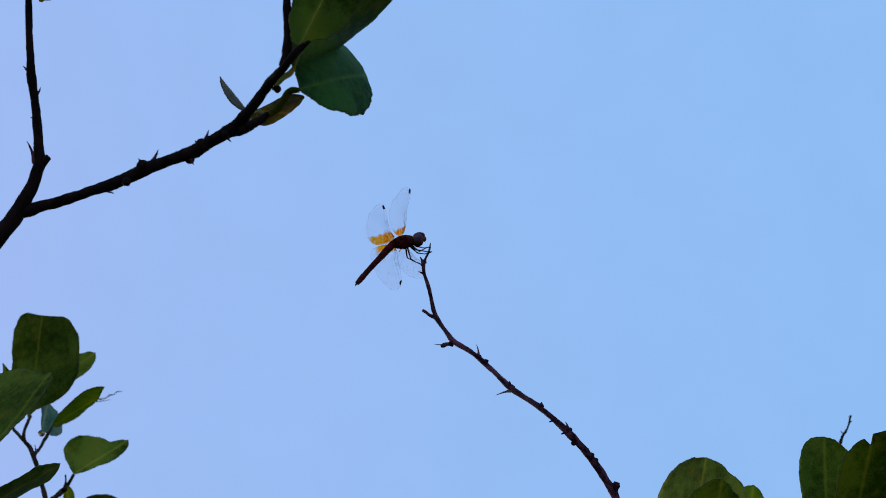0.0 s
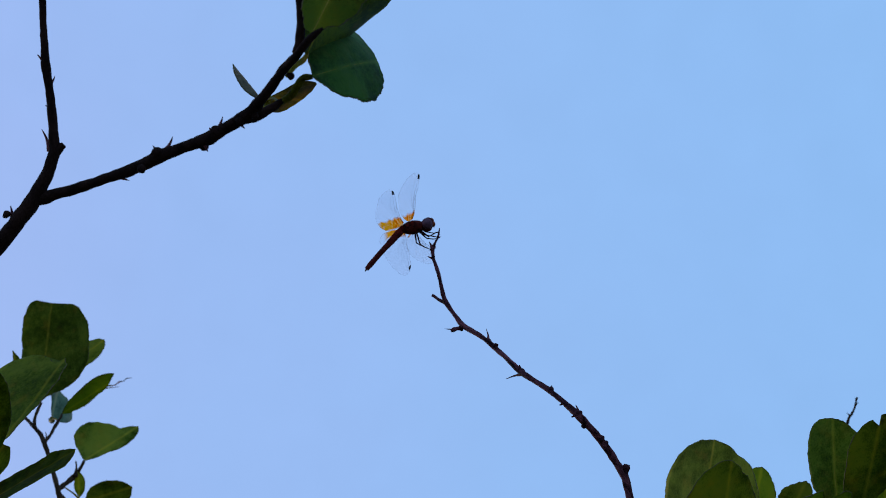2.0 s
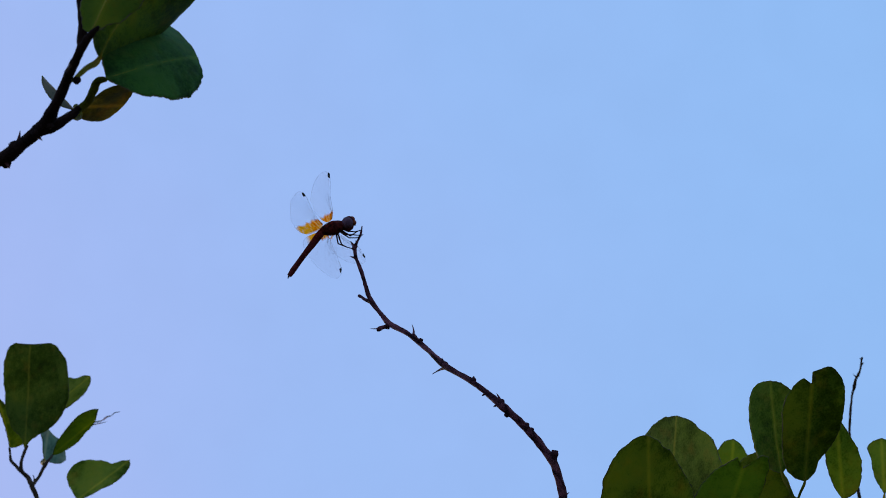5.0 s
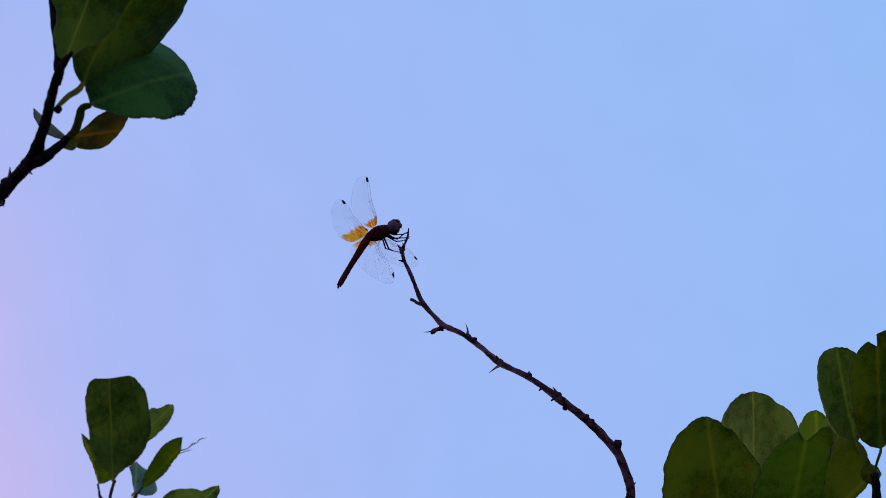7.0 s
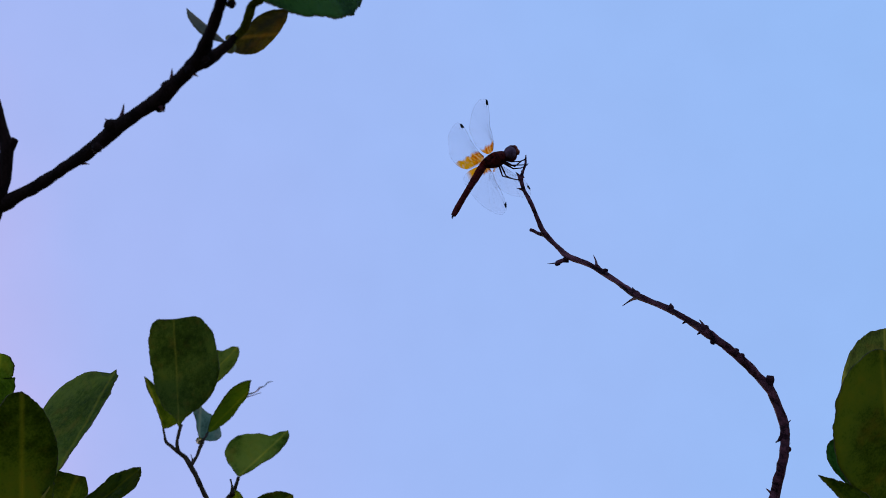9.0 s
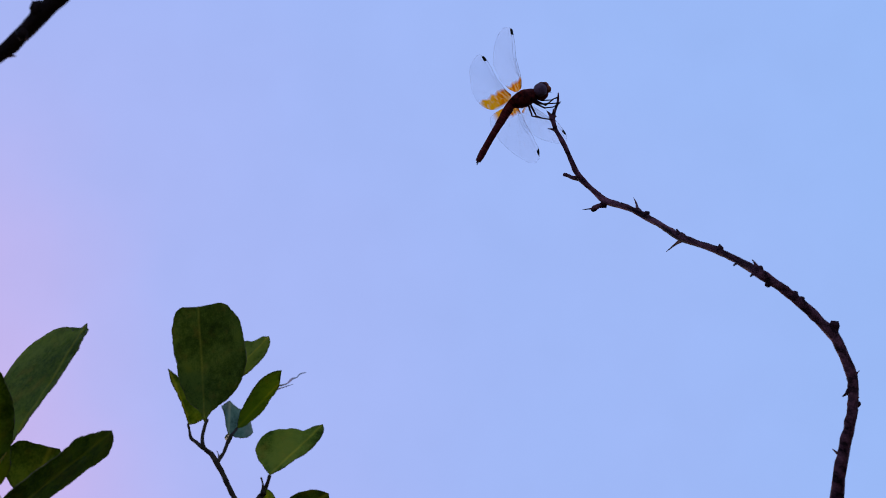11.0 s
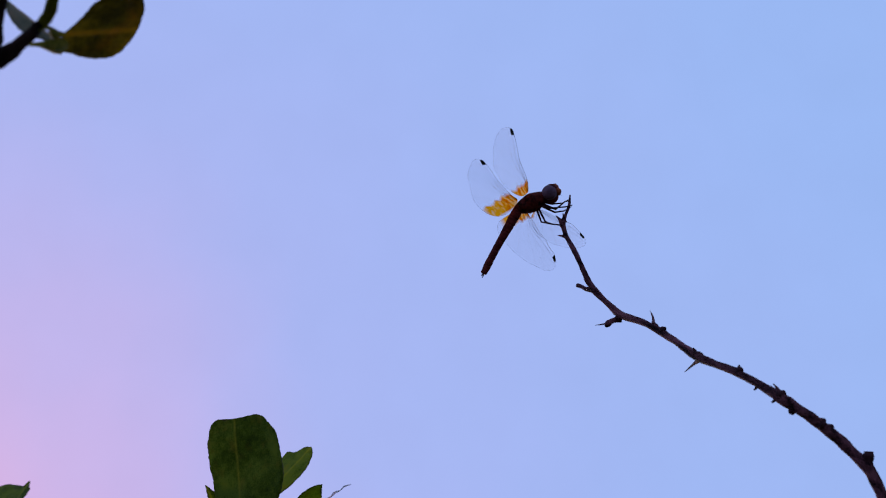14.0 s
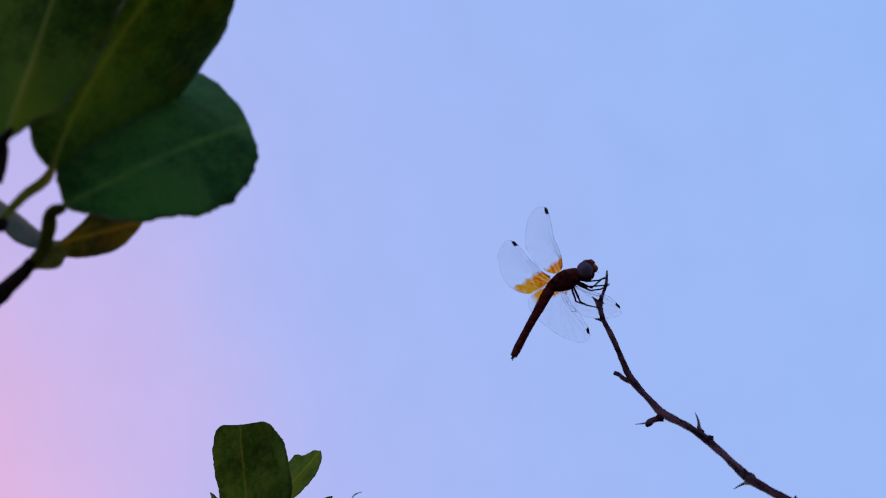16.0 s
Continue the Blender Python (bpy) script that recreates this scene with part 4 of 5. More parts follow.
# ---------------------------------------------------------------- left shoot, nearer
def near_shoot():
    t = thing("leafy_shoot", (-0.15, 0.56, 0.0), "leafy green shoot with pointed, blunt and torn leaves", "shoot")
    top = (-0.1510, 0.5980, 1.7040)
    stem("stem", [((-0.15, 0.56, -0.02), 0.010), ((-0.15, 0.56, 0.9), 0.007), ((-0.150, 0.585, 1.5), 0.004), ((-0.1505, 0.5950, 1.6800), 0.0020), (top, 0.0012)], t, STEM_GREEN, seed=17)
    leaf(t, (-0.1383, 0.5515, 1.7242), (-0.1215, 0.5688, 1.7677), (-0.34, -0.82, 0.46), LEAF_OLIVE, (0.00, 0.00),
         ((0.37, 0.31), (0.63, 0.48), (0.84, 0.54), (0.98, 0.49), (1.03, 0.41), (1.06, 0.30), (1.02, 0.15), (0.97, 0.06)),
         ((0.20, 0.00), (0.27, -0.02), (0.39, -0.03), (0.54, -0.06), (0.69, -0.07), (0.85, -0.07), (0.93, -0.05)), seed=15, fold=0.0, stalk=top)
    leaf(t, (-0.1479, 0.5595, 1.7173), (-0.1343, 0.5280, 1.7459), (0.43, -0.50, -0.75), LEAF_DEEP, (0.00, 0.00),
         ((0.21, 0.16), (0.34, 0.20), (0.54, 0.20), (0.69, 0.20), (0.80, 0.18), (0.91, 0.14), (0.99, 0.08)),
         ((0.10, -0.10), (0.21, -0.18), (0.36, -0.20), (0.48, -0.22), (0.58, -0.22), (0.68, -0.20), (0.78, -0.17), (0.88, -0.12), (0.95, -0.06)), seed=16, stalk=top)
    leaf(t, (-0.1542, 0.6017, 1.7373), (-0.1464, 0.6001, 1.7503), (0.72, -0.49, -0.50), LEAF_DEEP, (0.00, 0.00),
         ((0.10, 0.36), (0.31, 0.62), (0.62, 0.74), (0.86, 0.62), (0.95, 0.30)),
         ((0.09, -0.24), (0.46, -0.40), (0.75, -0.42), (1.05, -0.19)), seed=17, stalk=top)
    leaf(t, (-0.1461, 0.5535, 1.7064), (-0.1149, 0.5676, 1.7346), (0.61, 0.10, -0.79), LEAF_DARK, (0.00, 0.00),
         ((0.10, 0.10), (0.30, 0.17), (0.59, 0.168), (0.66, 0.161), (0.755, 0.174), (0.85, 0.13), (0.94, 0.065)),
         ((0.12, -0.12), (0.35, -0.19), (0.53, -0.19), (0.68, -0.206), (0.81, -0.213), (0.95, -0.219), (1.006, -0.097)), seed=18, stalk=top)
    leaf(t, (-0.1711, 0.5865, 1.7563), (-0.1560, 0.5642, 1.7785), (-0.07, -0.73, -0.68), LEAF_DUSTY, (0.00, 0.00),
         ((0.23, 0.14), (0.49, 0.18), (0.75, 0.12), (0.86, 0.08), (0.96, 0.05)),
         ((0.20, -0.05), (0.40, -0.09), (0.64, -0.16), (0.72, -0.17), (0.81, -0.16), (0.78, -0.12), (0.84, -0.14), (0.95, -0.12), (0.99, -0.07)), seed=19, stalk=top)
    return t


shoot = near_shoot()


# ---------------------------------------------------------------- right cluster
def right_cluster():
    t = thing("leafy_branch", (0.15, 0.66, 0.0), "crowded olive-green leafy branch with bitten leaves", "branch")
    hub = (0.1461, 0.6430, 1.7288)
    stem("stem", [((0.15, 0.66, -0.02), 0.012), ((0.148, 0.66, 0.9), 0.008), ((0.144, 0.66, 1.5), 0.005), ((0.1410, 0.6600, 1.6950), 0.0024), ((0.1428, 0.6550, 1.7132), 0.0018),
                  ((0.1448, 0.6500, 1.7196), 0.0015), ((0.1459, 0.6460, 1.7246), 0.0014), (hub, 0.0013)], t, BARK_DARK, rough=0.3, seed=18)
    stem("side_stem", [((0.1435, 0.6540, 1.7150), 0.0013), ((0.1340, 0.6800, 1.7250), 0.0012), ((0.1250, 0.7300, 1.7450), 0.0011), ((0.1220, 0.7600, 1.7560), 0.0010)], t, STEM_GREEN, seed=19)
    stem("side_stem", [((0.1420, 0.6570, 1.7050), 0.0013), ((0.1200, 0.6450, 1.6960), 0.0012), ((0.1000, 0.6400, 1.6900), 0.0010)], t, STEM_GREEN, seed=21)
    far_fork, low_fork = (0.1220, 0.7600, 1.7560), (0.1000, 0.6400, 1.6900)
    leaf(t, (0.1063, 0.7505, 1.7639), (0.1151, 0.7332, 1.8053), (-0.81, -0.59, -0.07), LEAF_KHAKI, (0.00, 0.00),
         ((0.09, 0.32), (0.32, 0.53), (0.58, 0.58), (0.80, 0.48), (0.89, 0.38), (0.97, 0.21)),
         ((0.10, -0.40), (0.33, -0.60), (0.58, -0.64), (0.71, -0.57), (0.83, -0.47), (0.88, -0.35), (0.96, -0.20)), seed=20, rib=0.7, stalk=far_fork)
    leaf(t, (0.0940, 0.6338, 1.6996), (0.0982, 0.5901, 1.7365), (0.53, -0.52, -0.67), LEAF_DEEP, (0.00, 0.00),
         ((0.21, 0.16), (0.38, 0.28), (0.55, 0.33), (0.63, 0.33), (0.74, 0.31), (0.82, 0.29), (0.89, 0.25), (0.95, 0.20), (0.99, 0.12), (1.01, 0.04)),
         ((0.07, -0.16), (0.22, -0.28), (0.41, -0.32), (0.57, -0.31), (0.69, -0.25), (0.80, -0.19), (0.89, -0.12), (0.95, -0.06)), seed=21, stalk=low_fork)
    leaf(t, (0.1340, 0.7730, 1.7832), (0.1376, 0.7555, 1.8022), (-0.17, -0.74, -0.65), LEAF_DUSTY, (0.00, 0.00),
         ((0.27, 0.28), (0.59, 0.31), (0.74, 0.26), (0.85, 0.20), (0.96, 0.11)),
         ((0.18, -0.30), (0.49, -0.32), (0.71, -0.25), (0.86, -0.17), (0.94, -0.10)), seed=22, stalk=far_fork)
    leaf(t, (0.1109, 0.6145, 1.6951), (0.1248, 0.5739, 1.7159), (-0.14, -0.49, -0.86), LEAF_OLIVE, (0.00, 0.00),
         ((0.25, 0.17), (0.56, 0.25), (0.76, 0.22), (0.85, 0.20), (0.95, 0.15), (1.02, 0.09), (1.07, 0.05), (1.01, 0.02)),
         ((0.18, -0.10), (0.35, -0.14), (0.58, -0.16), (0.76, -0.16), (0.89, -0.16), (1.06, -0.15), (1.12, -0.13), (1.12, -0.09), (1.06, -0.05), (1.02, -0.02)), seed=23, stalk=low_fork)
    leaf(t, (0.1372, 0.7038, 1.7605), (0.1439, 0.6971, 1.7721), (0.00, -0.87, -0.50), LEAF_DEEP, (0.00, 0.00),
         ((0.09, 0.35), (0.39, 0.47), (0.68, 0.36), (0.85, 0.20)),
         ((0.11, -0.26), (0.47, -0.38), (0.73, -0.33), (0.91, -0.22)), seed=24, ragged=3.0, stalk=(0.1250, 0.7300, 1.7450))
    leaf(t, (0.1431, 0.6417, 1.7398), (0.1437, 0.6369, 1.7722), (-0.68, -0.73, -0.10), LEAF_OLIVE, (0.02, 0.03),
         ((0.12, 0.20), (0.30, 0.31), (0.49, 0.34), (0.68, 0.35), (0.85, 0.32), (0.96, 0.27), (1.02, 0.17)),
         ((0.15, -0.19), (0.40, -0.33), (0.64, -0.34), (0.80, -0.27), (0.85, -0.22), (0.94, -0.13)), seed=25, rib=1.1, stalk=hub)
    leaf(t, (0.1497, 0.6378, 1.7345), (0.1546, 0.6140, 1.7592), (0.11, -0.70, -0.70), LEAF_DEEP, (0.00, 0.00),
         ((0.05, 0.12), (0.14, 0.19), (0.25, 0.225), (0.35, 0.24), (0.51, 0.25), (0.68, 0.265), (0.83, 0.25), (0.91, 0.21), (1.01, 0.147), (1.05, 0.078), (1.01, 0.043)),
         ((0.08, -0.08), (0.207, -0.12), (0.345, -0.224), (0.49, -0.293), (0.67, -0.328), (0.82, -0.336), (0.965, -0.319), (1.095, -0.26), (1.155, -0.18), (1.138, -0.07), (1.112, 0.00), (1.043, -0.026)), seed=26, stalk=hub)
    leaf(t, (0.1655, 0.6710, 1.7392), (0.1665, 0.6558, 1.7656), (0.00, -0.87, -0.50), LEAF_OLIVE, (0.00, 0.00),
         ((0.20, 0.10), (0.44, 0.15), (0.67, 0.16), (0.94, 0.10)),
         ((0.10, -0.17), (0.33, -0.24), (0.53, -0.23), (0.63, -0.19), (0.76, -0.12), (0.88, -0.06)), seed=27, stalk=(0.1448, 0.6500, 1.7196))
    leaf(t, (0.1981, 0.7852, 1.7834), (0.1992, 0.7737, 1.8034), (0.00, -0.87, -0.50), LEAF_DUSTY, (0.00, 0.00),
         ((0.31, 0.15), (0.67, 0.20), (0.87, 0.24), (0.95, 0.15)),
         ((0.20, -0.21), (0.53, -0.21), (0.82, -0.16), (0.97, -0.09)), seed=28, stalk=(0.1430, 0.6900, 1.7200))
    leaf(t, (0.1457, 0.6550, 1.7332), (0.1233, 0.6626, 1.7200), (0.00, -0.87, -0.50), LEAF_DEEP, (0.00, 0.00),
         ((0.09, 0.05), (0.17, 0.07), (0.41, 0.06), (0.65, 0.11), (0.87, 0.09)),
         ((-0.19, -0.33), (-0.12, -0.58), (0.20, -0.50), (0.58, -0.30)), seed=29, stalk=hub)
    leaf(t, (0.0913, 0.6800, 1.7210), (0.0849, 0.6675, 1.7426), (0.00, -0.87, -0.50), LEAF_BLUE, (0.00, 0.00),
         ((0.42, 0.14), (0.68, 0.21), (0.84, 0.20), (0.93, 0.15)),
         ((0.34, -0.11), (0.65, -0.12), (0.90, -0.09)), seed=30, stalk=low_fork)
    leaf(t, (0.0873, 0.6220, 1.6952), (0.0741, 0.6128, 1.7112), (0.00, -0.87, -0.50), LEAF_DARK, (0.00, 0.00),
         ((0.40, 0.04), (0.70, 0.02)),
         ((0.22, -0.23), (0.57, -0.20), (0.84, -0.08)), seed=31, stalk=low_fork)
    return t


right_cluster()


def dead_twig():
    t = thing("dead_twig", (0.22, 1.0, 0.0), "thin dark dry twig with a ragged tip", "twig")
    stem("stem", [((0.22, 1.0, -0.02), 0.007), ((0.222, 1.0, 0.9), 0.005), ((0.223, 0.99, 1.6), 0.003), ((0.2097, 0.9462, 1.8696), 0.0007), ((0.2128, 0.9357, 1.8878), 0.0007), ((0.2146, 0.9318, 1.8945), 0.0006),
                  ((0.2158, 0.9304, 1.8972), 0.0008), ((0.2173, 0.9280, 1.9012), 0.0009), ((0.2196, 0.9262, 1.9040), 0.0006), ((0.2206, 0.9250, 1.9062), 0.0008), ((0.2209, 0.9240, 1.9084), 0.0006), ((0.2217, 0.9228, 1.9104), 0.0004)], t, STEM_BROWN, rough=0.7, seed=20, kinked=True)
    thorn(t, (0.2179, 0.9277, 1.9016), (0.2160, 0.9268, 1.9034), 0.0006, STEM_BROWN)
    thorn(t, (0.2208, 0.9246, 1.9070), (0.2222, 0.9240, 1.9078), 0.0005, STEM_BROWN)
    thorn(t, (0.2210, 0.9238, 1.9086), (0.2203, 0.9230, 1.9104), 0.0003, STEM_BROWN)
    return t


dead_twig()


# ---------------------------------------------------------------- dragonfly
def dragonfly():
    head_at, chest_at, waist_at = Vector((-0.0035, 0.6615, 1.8685)), Vector((-0.0101, 0.6612, 1.8674)), Vector((-0.0140, 0.6609, 1.8659))
    t = thing("dragonfly", chest_at, "brown dragonfly with clear amber-based wings perched on a twig tip", "dragonfly")
    o = t.location
    fwd = (head_at - waist_at).normalized()
    span_way = (Vector((-0.0110, 0.6351, 1.8715)) - Vector((-0.0074, 0.6966, 1.8700))).normalized()
    side = (span_way - fwd * span_way.dot(fwd)).normalized()
    up = side.cross(fwd) * -1
    axes = (fwd, side, up)
    u = 0.00017
    # chest: a deep barrel that narrows to the neck, with side plates
    spine = head_at - waist_at
    bm = bmesh.new()
    tube(bm, smooth_path([(waist_at + spine * f - o, r * u) for f, r in ((-0.06, 6.5), (0.06, 10.5), (0.22, 14.0), (0.40, 16.2), (0.55, 15.6), (0.70, 12.6), (0.82, 8.4), (0.93, 5.5))], 5), 20, 0.10, 4, 380.0)
    thorax = part("thorax", bm, CHITIN, t, "dark brown thorax")
    for f, s, lift, size in ((0.20, 1, 4, 8.0), (0.42, 1, 3, 9.0), (0.62, 1, 1, 7.0), (0.30, -1, 4, 8.0), (0.52, -1, 2, 8.0)):
        bm = bmesh.new()
        blob(bm, waist_at + spine * f - o + side * s * 8.5 * u + up * lift * u, axes, (size * u, size * 0.8 * u, size * u), 14, 10, 0.18)
        part("side_plate", bm, CHITIN, thorax)
    bm = bmesh.new()
    h = head_at - o
    blob(bm, h + fwd * 2 * u - up * 4 * u, axes, (13 * u, 13.5 * u, 12.5 * u), 20, 14, 0.05)
    blob(bm, h - fwd * 12 * u - up * 2 * u, axes, (7 * u, 5 * u, 5 * u), 12, 8)
    head = part("head", bm, CHITIN_RED, t, "reddish brown face")
    bm = bmesh.new()
    blob(bm, h + fwd * 12 * u + up * 2 * u, axes, (5.5 * u, 8 * u, 6.5 * u), 14, 10, 0.18)
    blob(bm, h + fwd * 10 * u - up * 8 * u, axes, (6.5 * u, 8 * u, 6.5 * u), 14, 10, 0.15)
    part("face", bm, FACE_RED, head, "rusty red face plate")
    for s in (1, -1):
        bm = bmesh.new()
        blob(bm, h + side * s * 6.0 * u - fwd * 2.5 * u + up * 1.0 * u, axes, (13.0 * u, 11 * u, 14.0 * u), 24, 18)
        part("eye", bm, EYE_GREY if s > 0 else CHITIN_RED, head, "grey violet compound eye" if s > 0 else "")
        bm = bmesh.new()
        f = h + fwd * 9 * u + up * 5 * u + side * s * 2 * u
        tube(bm, [(f, 0.5 * u), (f + (fwd + up * 0.8 + side * s * 0.5) * 6 * u, 0.2 * u)], 5)
        part("antenna", bm, LEG_DARK, head)
    # abdomen in ten rings
    line = smooth_path(local([((-0.0133, 0.6610, 1.8664), 8.0 * u), ((-0.0153, 0.6613, 1.8643), 9.0 * u), ((-0.0177, 0.6620, 1.8617), 8.0 * u), ((-0.0209, 0.6627, 1.8581), 6.8 * u),
                              ((-0.0244, 0.6637, 1.8542), 6.3 * u), ((-0.0267, 0.6644, 1.8515), 6.4 * u), ((-0.0279, 0.6648, 1.8501), 5.2 * u)], o), 10)
    per = len(line) / 10
    for k in range(10):
        a, b = int(k * per), min(len(line) - 1, int((k + 1) * per))
        seg = [(p, r * (0.975 if i in (0, b - a) else 1.01)) for i, (p, r) in enumerate(line[a:b + 1])]
        bm = bmesh.new()
        tube(bm, seg, 14, 0.05, k)
        part("abdomen_segment", bm, CHITIN_RED, t)
    for s in (1, -1):
        bm = bmesh.new()
        p = line[-1][0] + side * s * 2 * u
        tube(bm, [(p, 1.6 * u), (p + (line[-1][0] - line[-4][0]).normalized() * 6 * u + side * s * 1.0 * u, 0.6 * u)], 6)
        part("tail_clasper", bm, LEG_DARK, t)
    # wings: root, tip, the way the lower face looks, front and rear margins in shares of the length
    wings = (
        ("fore_wing", (-0.0096, 0.6589, 1.8694), (-0.0075, 0.6336, 1.8756), (0.54, -0.16, -0.83), -1, WING_FORE,
         ((0.11, 0.03), (0.33, 0.03), (0.51, 0.02), (0.72, 0.04), (0.85, 0.05), (0.94, 0.05)),
         ((0.00, -0.07), (0.08, -0.15), (0.22, -0.22), (0.32, -0.26), (0.47, -0.28), (0.61, -0.30), (0.72, -0.27), (0.89, -0.21), (0.99, -0.15), (1.03, -0.07))),
        ("hind_wing", (-0.0130, 0.6586, 1.8677), (-0.0178, 0.6352, 1.8693), (0.24, -0.11, -0.96), -1, WING_HIND,
         ((0.12, -0.02), (0.32, -0.02), (0.51, -0.01), (0.71, 0.02), (0.83, 0.03), (0.93, 0.03)),
         ((-0.06, -0.06), (-0.09, -0.15), (-0.10, -0.23), (-0.08, -0.31), (0.00, -0.37), (0.16, -0.41), (0.32, -0.41), (0.49, -0.38), (0.68, -0.30), (0.86, -0.22), (0.96, -0.13), (1.01, -0.05))),
        ("hind_wing", (-0.0128, 0.6673, 1.8689), (-0.0115, 0.6917, 1.8629), (0.18, -0.24, -0.95), 1, WING_HIND_FAR,
         ((0.09, 0.00), (0.20, 0.01), (0.33, 0.01), (0.55, 0.03), (0.70, 0.03), (0.84, 0.04)),
         ((-0.04, -0.11), (-0.05, -0.25), (-0.02, -0.36), (0.04, -0.40), (0.13, -0.42), (0.28, -0.41), (0.43, -0.39), (0.61, -0.34), (0.76, -0.28), (0.90, -0.21), (1.02, -0.14), (1.06, -0.07))),
        ("fore_wing", (-0.0096, 0.6653, 1.8672), (-0.0015, 0.6933, 1.8693), (0.54, -0.10, -0.84), 1, WING_FORE_FAR,
         ((0.12, 0.03), (0.28, 0.04), (0.46, 0.05), (0.62, 0.07), (0.81, 0.05), (0.93, 0.03)),
         ((0.02, -0.08), (0.13, -0.15), (0.31, -0.20), (0.48, -0.21), (0.64, -0.19), (0.83, -0.15), (0.99, -0.09), (1.04, -0.04))))
    for n_wing, (name, root, tip, facing, hand, mat, lead, trail) in enumerate(wings):
        root, tip = Vector(root) - o, Vector(tip) - o
        ex = (tip - root).normalized()
        ez = Vector(facing) * hand
        ez = (ez - ex * ez.dot(ex)).normalized()
        m = Matrix((ex, ez.cross(ex), ez)).transposed().to_4x4()
        m.translation = root
        wing(t, name, m, (tip - root).length, lead, trail, mat, n_wing)
    # legs
    legs = (
        ((-0.0071, 0.6616, 1.8669), (-0.0043, 0.6633, 1.8661), (-0.0013, 0.6642, 1.8660), (0.0011, 0.6643, 1.8667)),
        ((-0.0071, 0.6611, 1.8662), (-0.0033, 0.6630, 1.8637), (-0.0003, 0.6635, 1.8658), (0.0010, 0.6642, 1.8661)),
        ((-0.0077, 0.6620, 1.8661), (-0.0039, 0.6640, 1.8635), (-0.0013, 0.6648, 1.8636), (0.0013, 0.6638, 1.8637)),
        ((-0.0079, 0.6613, 1.8658), (-0.0044, 0.6620, 1.8639), (-0.0001, 0.6630, 1.8636), (0.0018, 0.6630, 1.8636)),
        ((-0.0088, 0.6622, 1.8658), (-0.0081, 0.6629, 1.8608), (-0.0051, 0.6617, 1.8584), (-0.0020, 0.6614, 1.8567)),
        ((-0.0081, 0.6617, 1.8652), (-0.0067, 0.6618, 1.8598), (-0.0047, 0.6611, 1.8579), (-0.0014, 0.6601, 1.8559)),
    )
    for row in legs:
        bm = bmesh.new()
        a, b, c, d = [Vector(p) - o for p in row]
        tube(bm, [(a, 1.8 * u), (a.lerp(b, 0.5), 1.9 * u), (b, 1.6 * u), (b.lerp(c, 0.5), 1.3 * u), (c, 1.2 * u), (d, 0.8 * u)], 6, 0.1)
        leg = part("leg", bm, LEG_DARK, t)
    return t


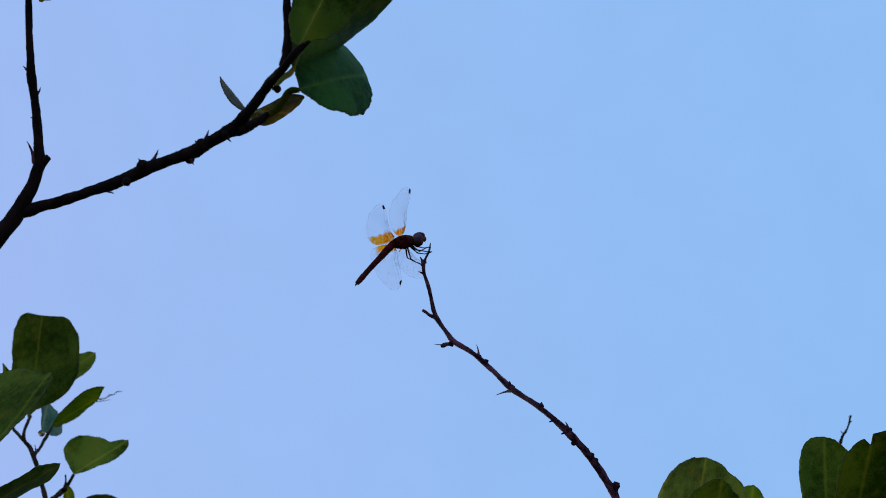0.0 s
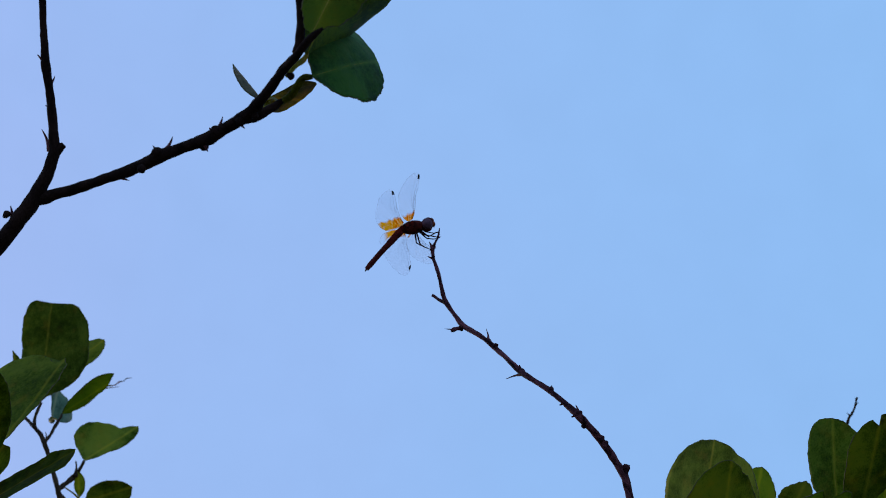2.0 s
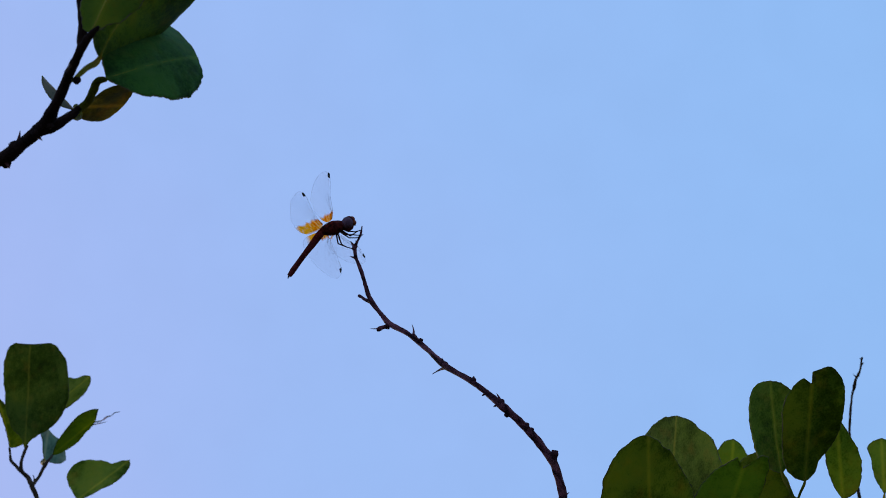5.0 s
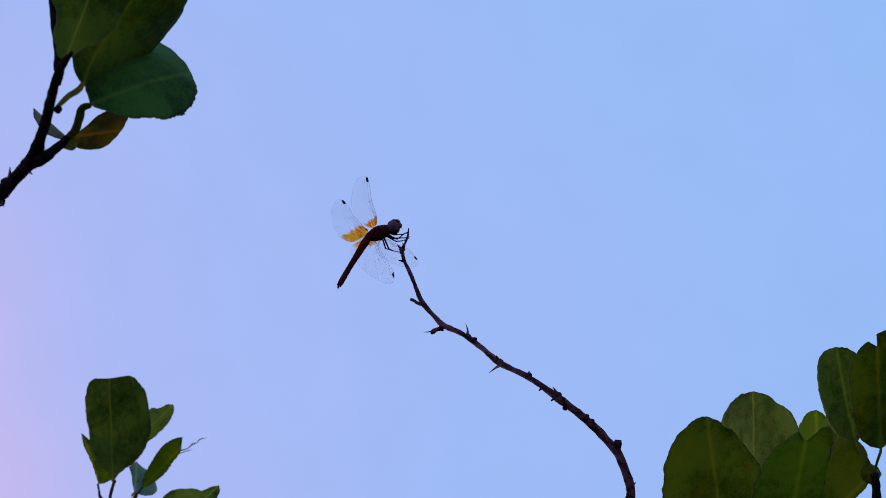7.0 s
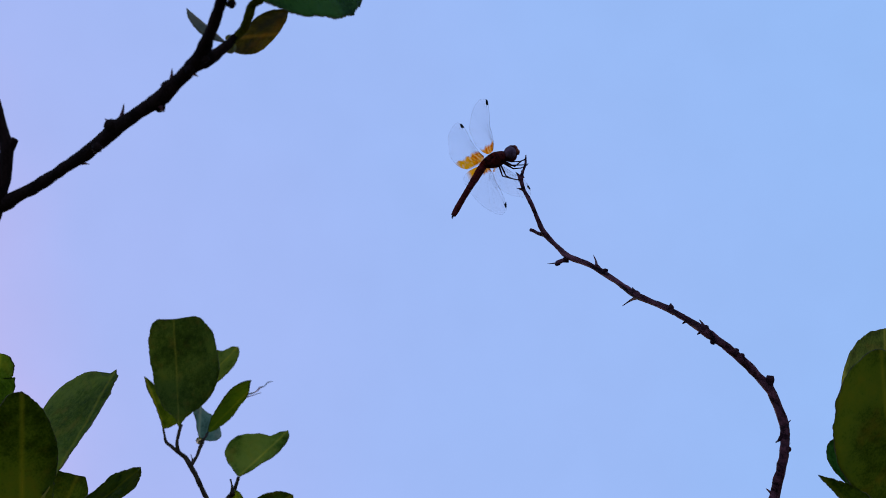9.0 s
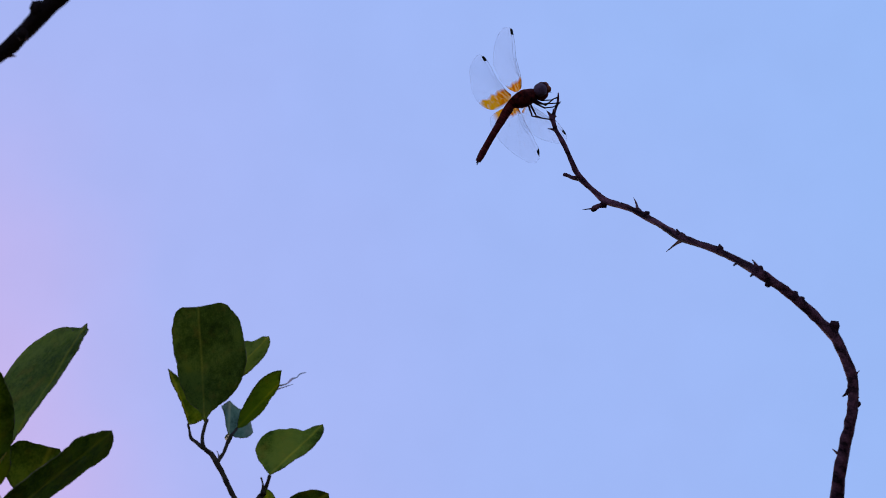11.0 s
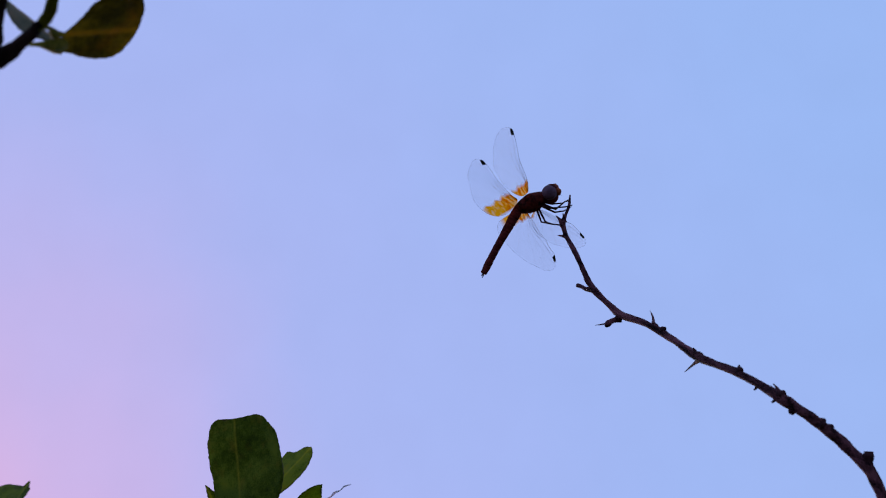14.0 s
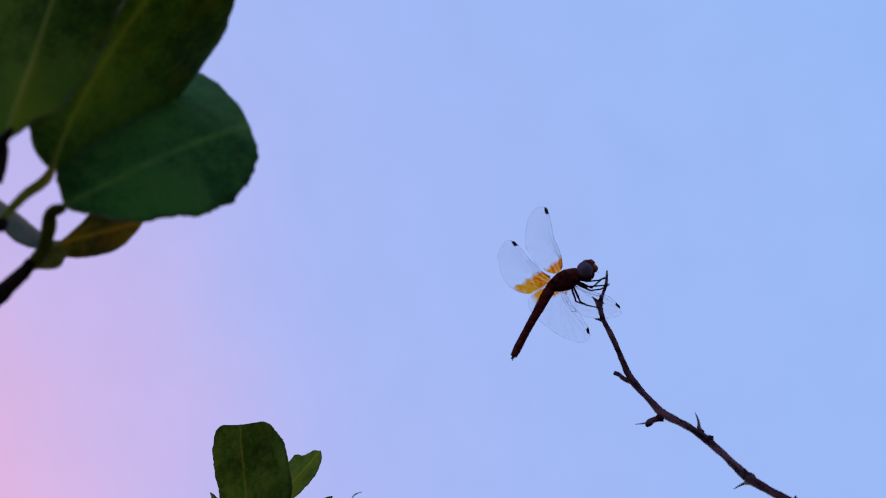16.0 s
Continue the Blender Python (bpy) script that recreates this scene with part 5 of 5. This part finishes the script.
def wing(parent, name, m, length, lead, trail, mat, n):
    """Front margin on the +y side, rear margin towards -y."""
    nu, nv = 70, 18
    front, rear = margin_path(lead, nu), margin_path(trail, nu)
    thin = length * 0.0010

    def at(k, v, lift=0.0):
        f = max(0.0, min(1.0, k)) * nu
        i = min(int(f), nu - 1)
        a, b = front[i] + (front[i + 1] - front[i]) * (f - i), rear[i] + (rear[i + 1] - rear[i]) * (f - i)
        x, y = a + (b - a) * v
        pleat = 0.006 * math.sin(v * 30) * max(0.0, 1 - 1.6 * v) * (1 - 0.5 * x)
        return Vector((x * length, y * length, length * (0.010 * math.sin(x * 6 + y * 11) + pleat) + lift))

    bm = bmesh.new()
    rows = [[bm.verts.new(at(i / nu, j / nv)) for j in range(nv + 1)] for i in range(1, nu)]
    for a, b in zip(rows, rows[1:]):
        for j in range(nv):
            bm.faces.new((a[j], b[j], b[j + 1], a[j + 1]))
    ob = part(name, bm, mat, parent, "clear wing with an amber base", m)

    def vein(bm, stops, w, sides=4, steps=8):
        """A vein through rows of (share of the span, share of the breadth)."""
        pts = smooth_path([(at(k, v, thin), 1) for k, v in stops], steps)
        tube(bm, [(p, thin * w * (1 - 0.5 * i / len(pts))) for i, (p, r) in enumerate(pts)], sides)

    bm = bmesh.new()
    vein(bm, [(0.02 + 0.06 * k, 0.0) for k in range(17)], 2.2, 5, 3)
    vein(bm, ((0.02, 0.12), (0.15, 0.085), (0.30, 0.075), (0.44, 0.05), (0.485, 0.0)), 1.5, 5)
    vein(bm, ((0.02, 0.20), (0.15, 0.15), (0.35, 0.13), (0.55, 0.11), (0.75, 0.12), (0.92, 0.16)), 1.9, 5)
    vein(bm, ((0.475, 0.13), (0.485, 0.06), (0.485, 0.0)), 2.2, 5)
    vein(bm, ((0.22, 0.15), (0.35, 0.20), (0.55, 0.24), (0.75, 0.28), (0.90, 0.34)), 1.2)
    part("vein", bm, VEIN_DARK, ob)
    bm = bmesh.new()
    vein(bm, ((0.02, 0.26), (0.12, 0.30), (0.22, 0.36), (0.36, 0.50), (0.50, 0.74), (0.58, 1.0)), 1.1)
    vein(bm, ((0.02, 0.30), (0.10, 0.38), (0.20, 0.52), (0.30, 0.74), (0.36, 1.0)), 1.0)
    vein(bm, ((0.25, 0.20), (0.40, 0.32), (0.58, 0.48), (0.72, 0.74), (0.80, 1.0)), 0.9)
    vein(bm, ((0.40, 0.22), (0.58, 0.34), (0.75, 0.54), (0.86, 0.80)), 0.7)
    vein(bm, ((0.02, 0.34), (0.08, 0.50), (0.14, 0.70), (0.18, 1.0)), 0.8)
    tube(bm, [(at(k / 60, 1.0), thin * 0.8) for k in range(1, 61)], 4)
    part("fine_vein", bm, VEIN_FINE, ob)
    bm = bmesh.new()
    rng = random.Random(n)
    for k in range(13):
        x = 0.08 + 0.031 * k + rng.uniform(-0.006, 0.006)
        tube(bm, [(at(x, 0.0, thin), thin * 0.7), (at(x + 0.004, 0.14, thin), thin * 0.6)], 3)
    for k in range(120):
        a, v = rng.uniform(0.10, 0.95), rng.uniform(0.15, 0.88)
        tube(bm, [(at(a, v), thin * 0.30), (at(a + rng.uniform(-0.014, 0.014), v + 0.07), thin * 0.30)], 3)
    part("cross_vein", bm, VEIN_FINE, ob)
    # dark cell near the tip of the front margin
    ring = [at(0.830 + 0.095 * k / 8, 0.0) for k in range(9)] + [at(0.935 - 0.085 * k / 8, 0.19 - 0.03 * abs(k - 4) / 4) for k in range(9)]
    bm = bmesh.new()
    lids = [bm.faces.new([bm.verts.new(p + Vector((0, 0, dz))) for p in ring]) for dz in (-thin * 4, thin * 4)]
    low, high = [list(f.verts) for f in lids]
    for k in range(len(low)):
        bm.faces.new((low[k], low[(k + 1) % len(low)], high[(k + 1) % len(low)], high[k]))
    part("wing_spot", bm, STIGMA, ob, "black wing spot")


dragonfly()


# ---------------------------------------------------------------- movement
def motions():
    """The insect and the other plants hold still; the near shoot leans back a little in the breeze."""
    x, y, z = shoot.location
    walk(shoot, [(0, pose(x - 0.0004, y, z - 0.0022, 0, -0.020, 0)), (4.2, pose(x - 0.0004, y, z - 0.0022, 0, -0.020, 0)),
                 (6.3, pose(x, y, z)), (16, pose(x, y, z))])


motions()
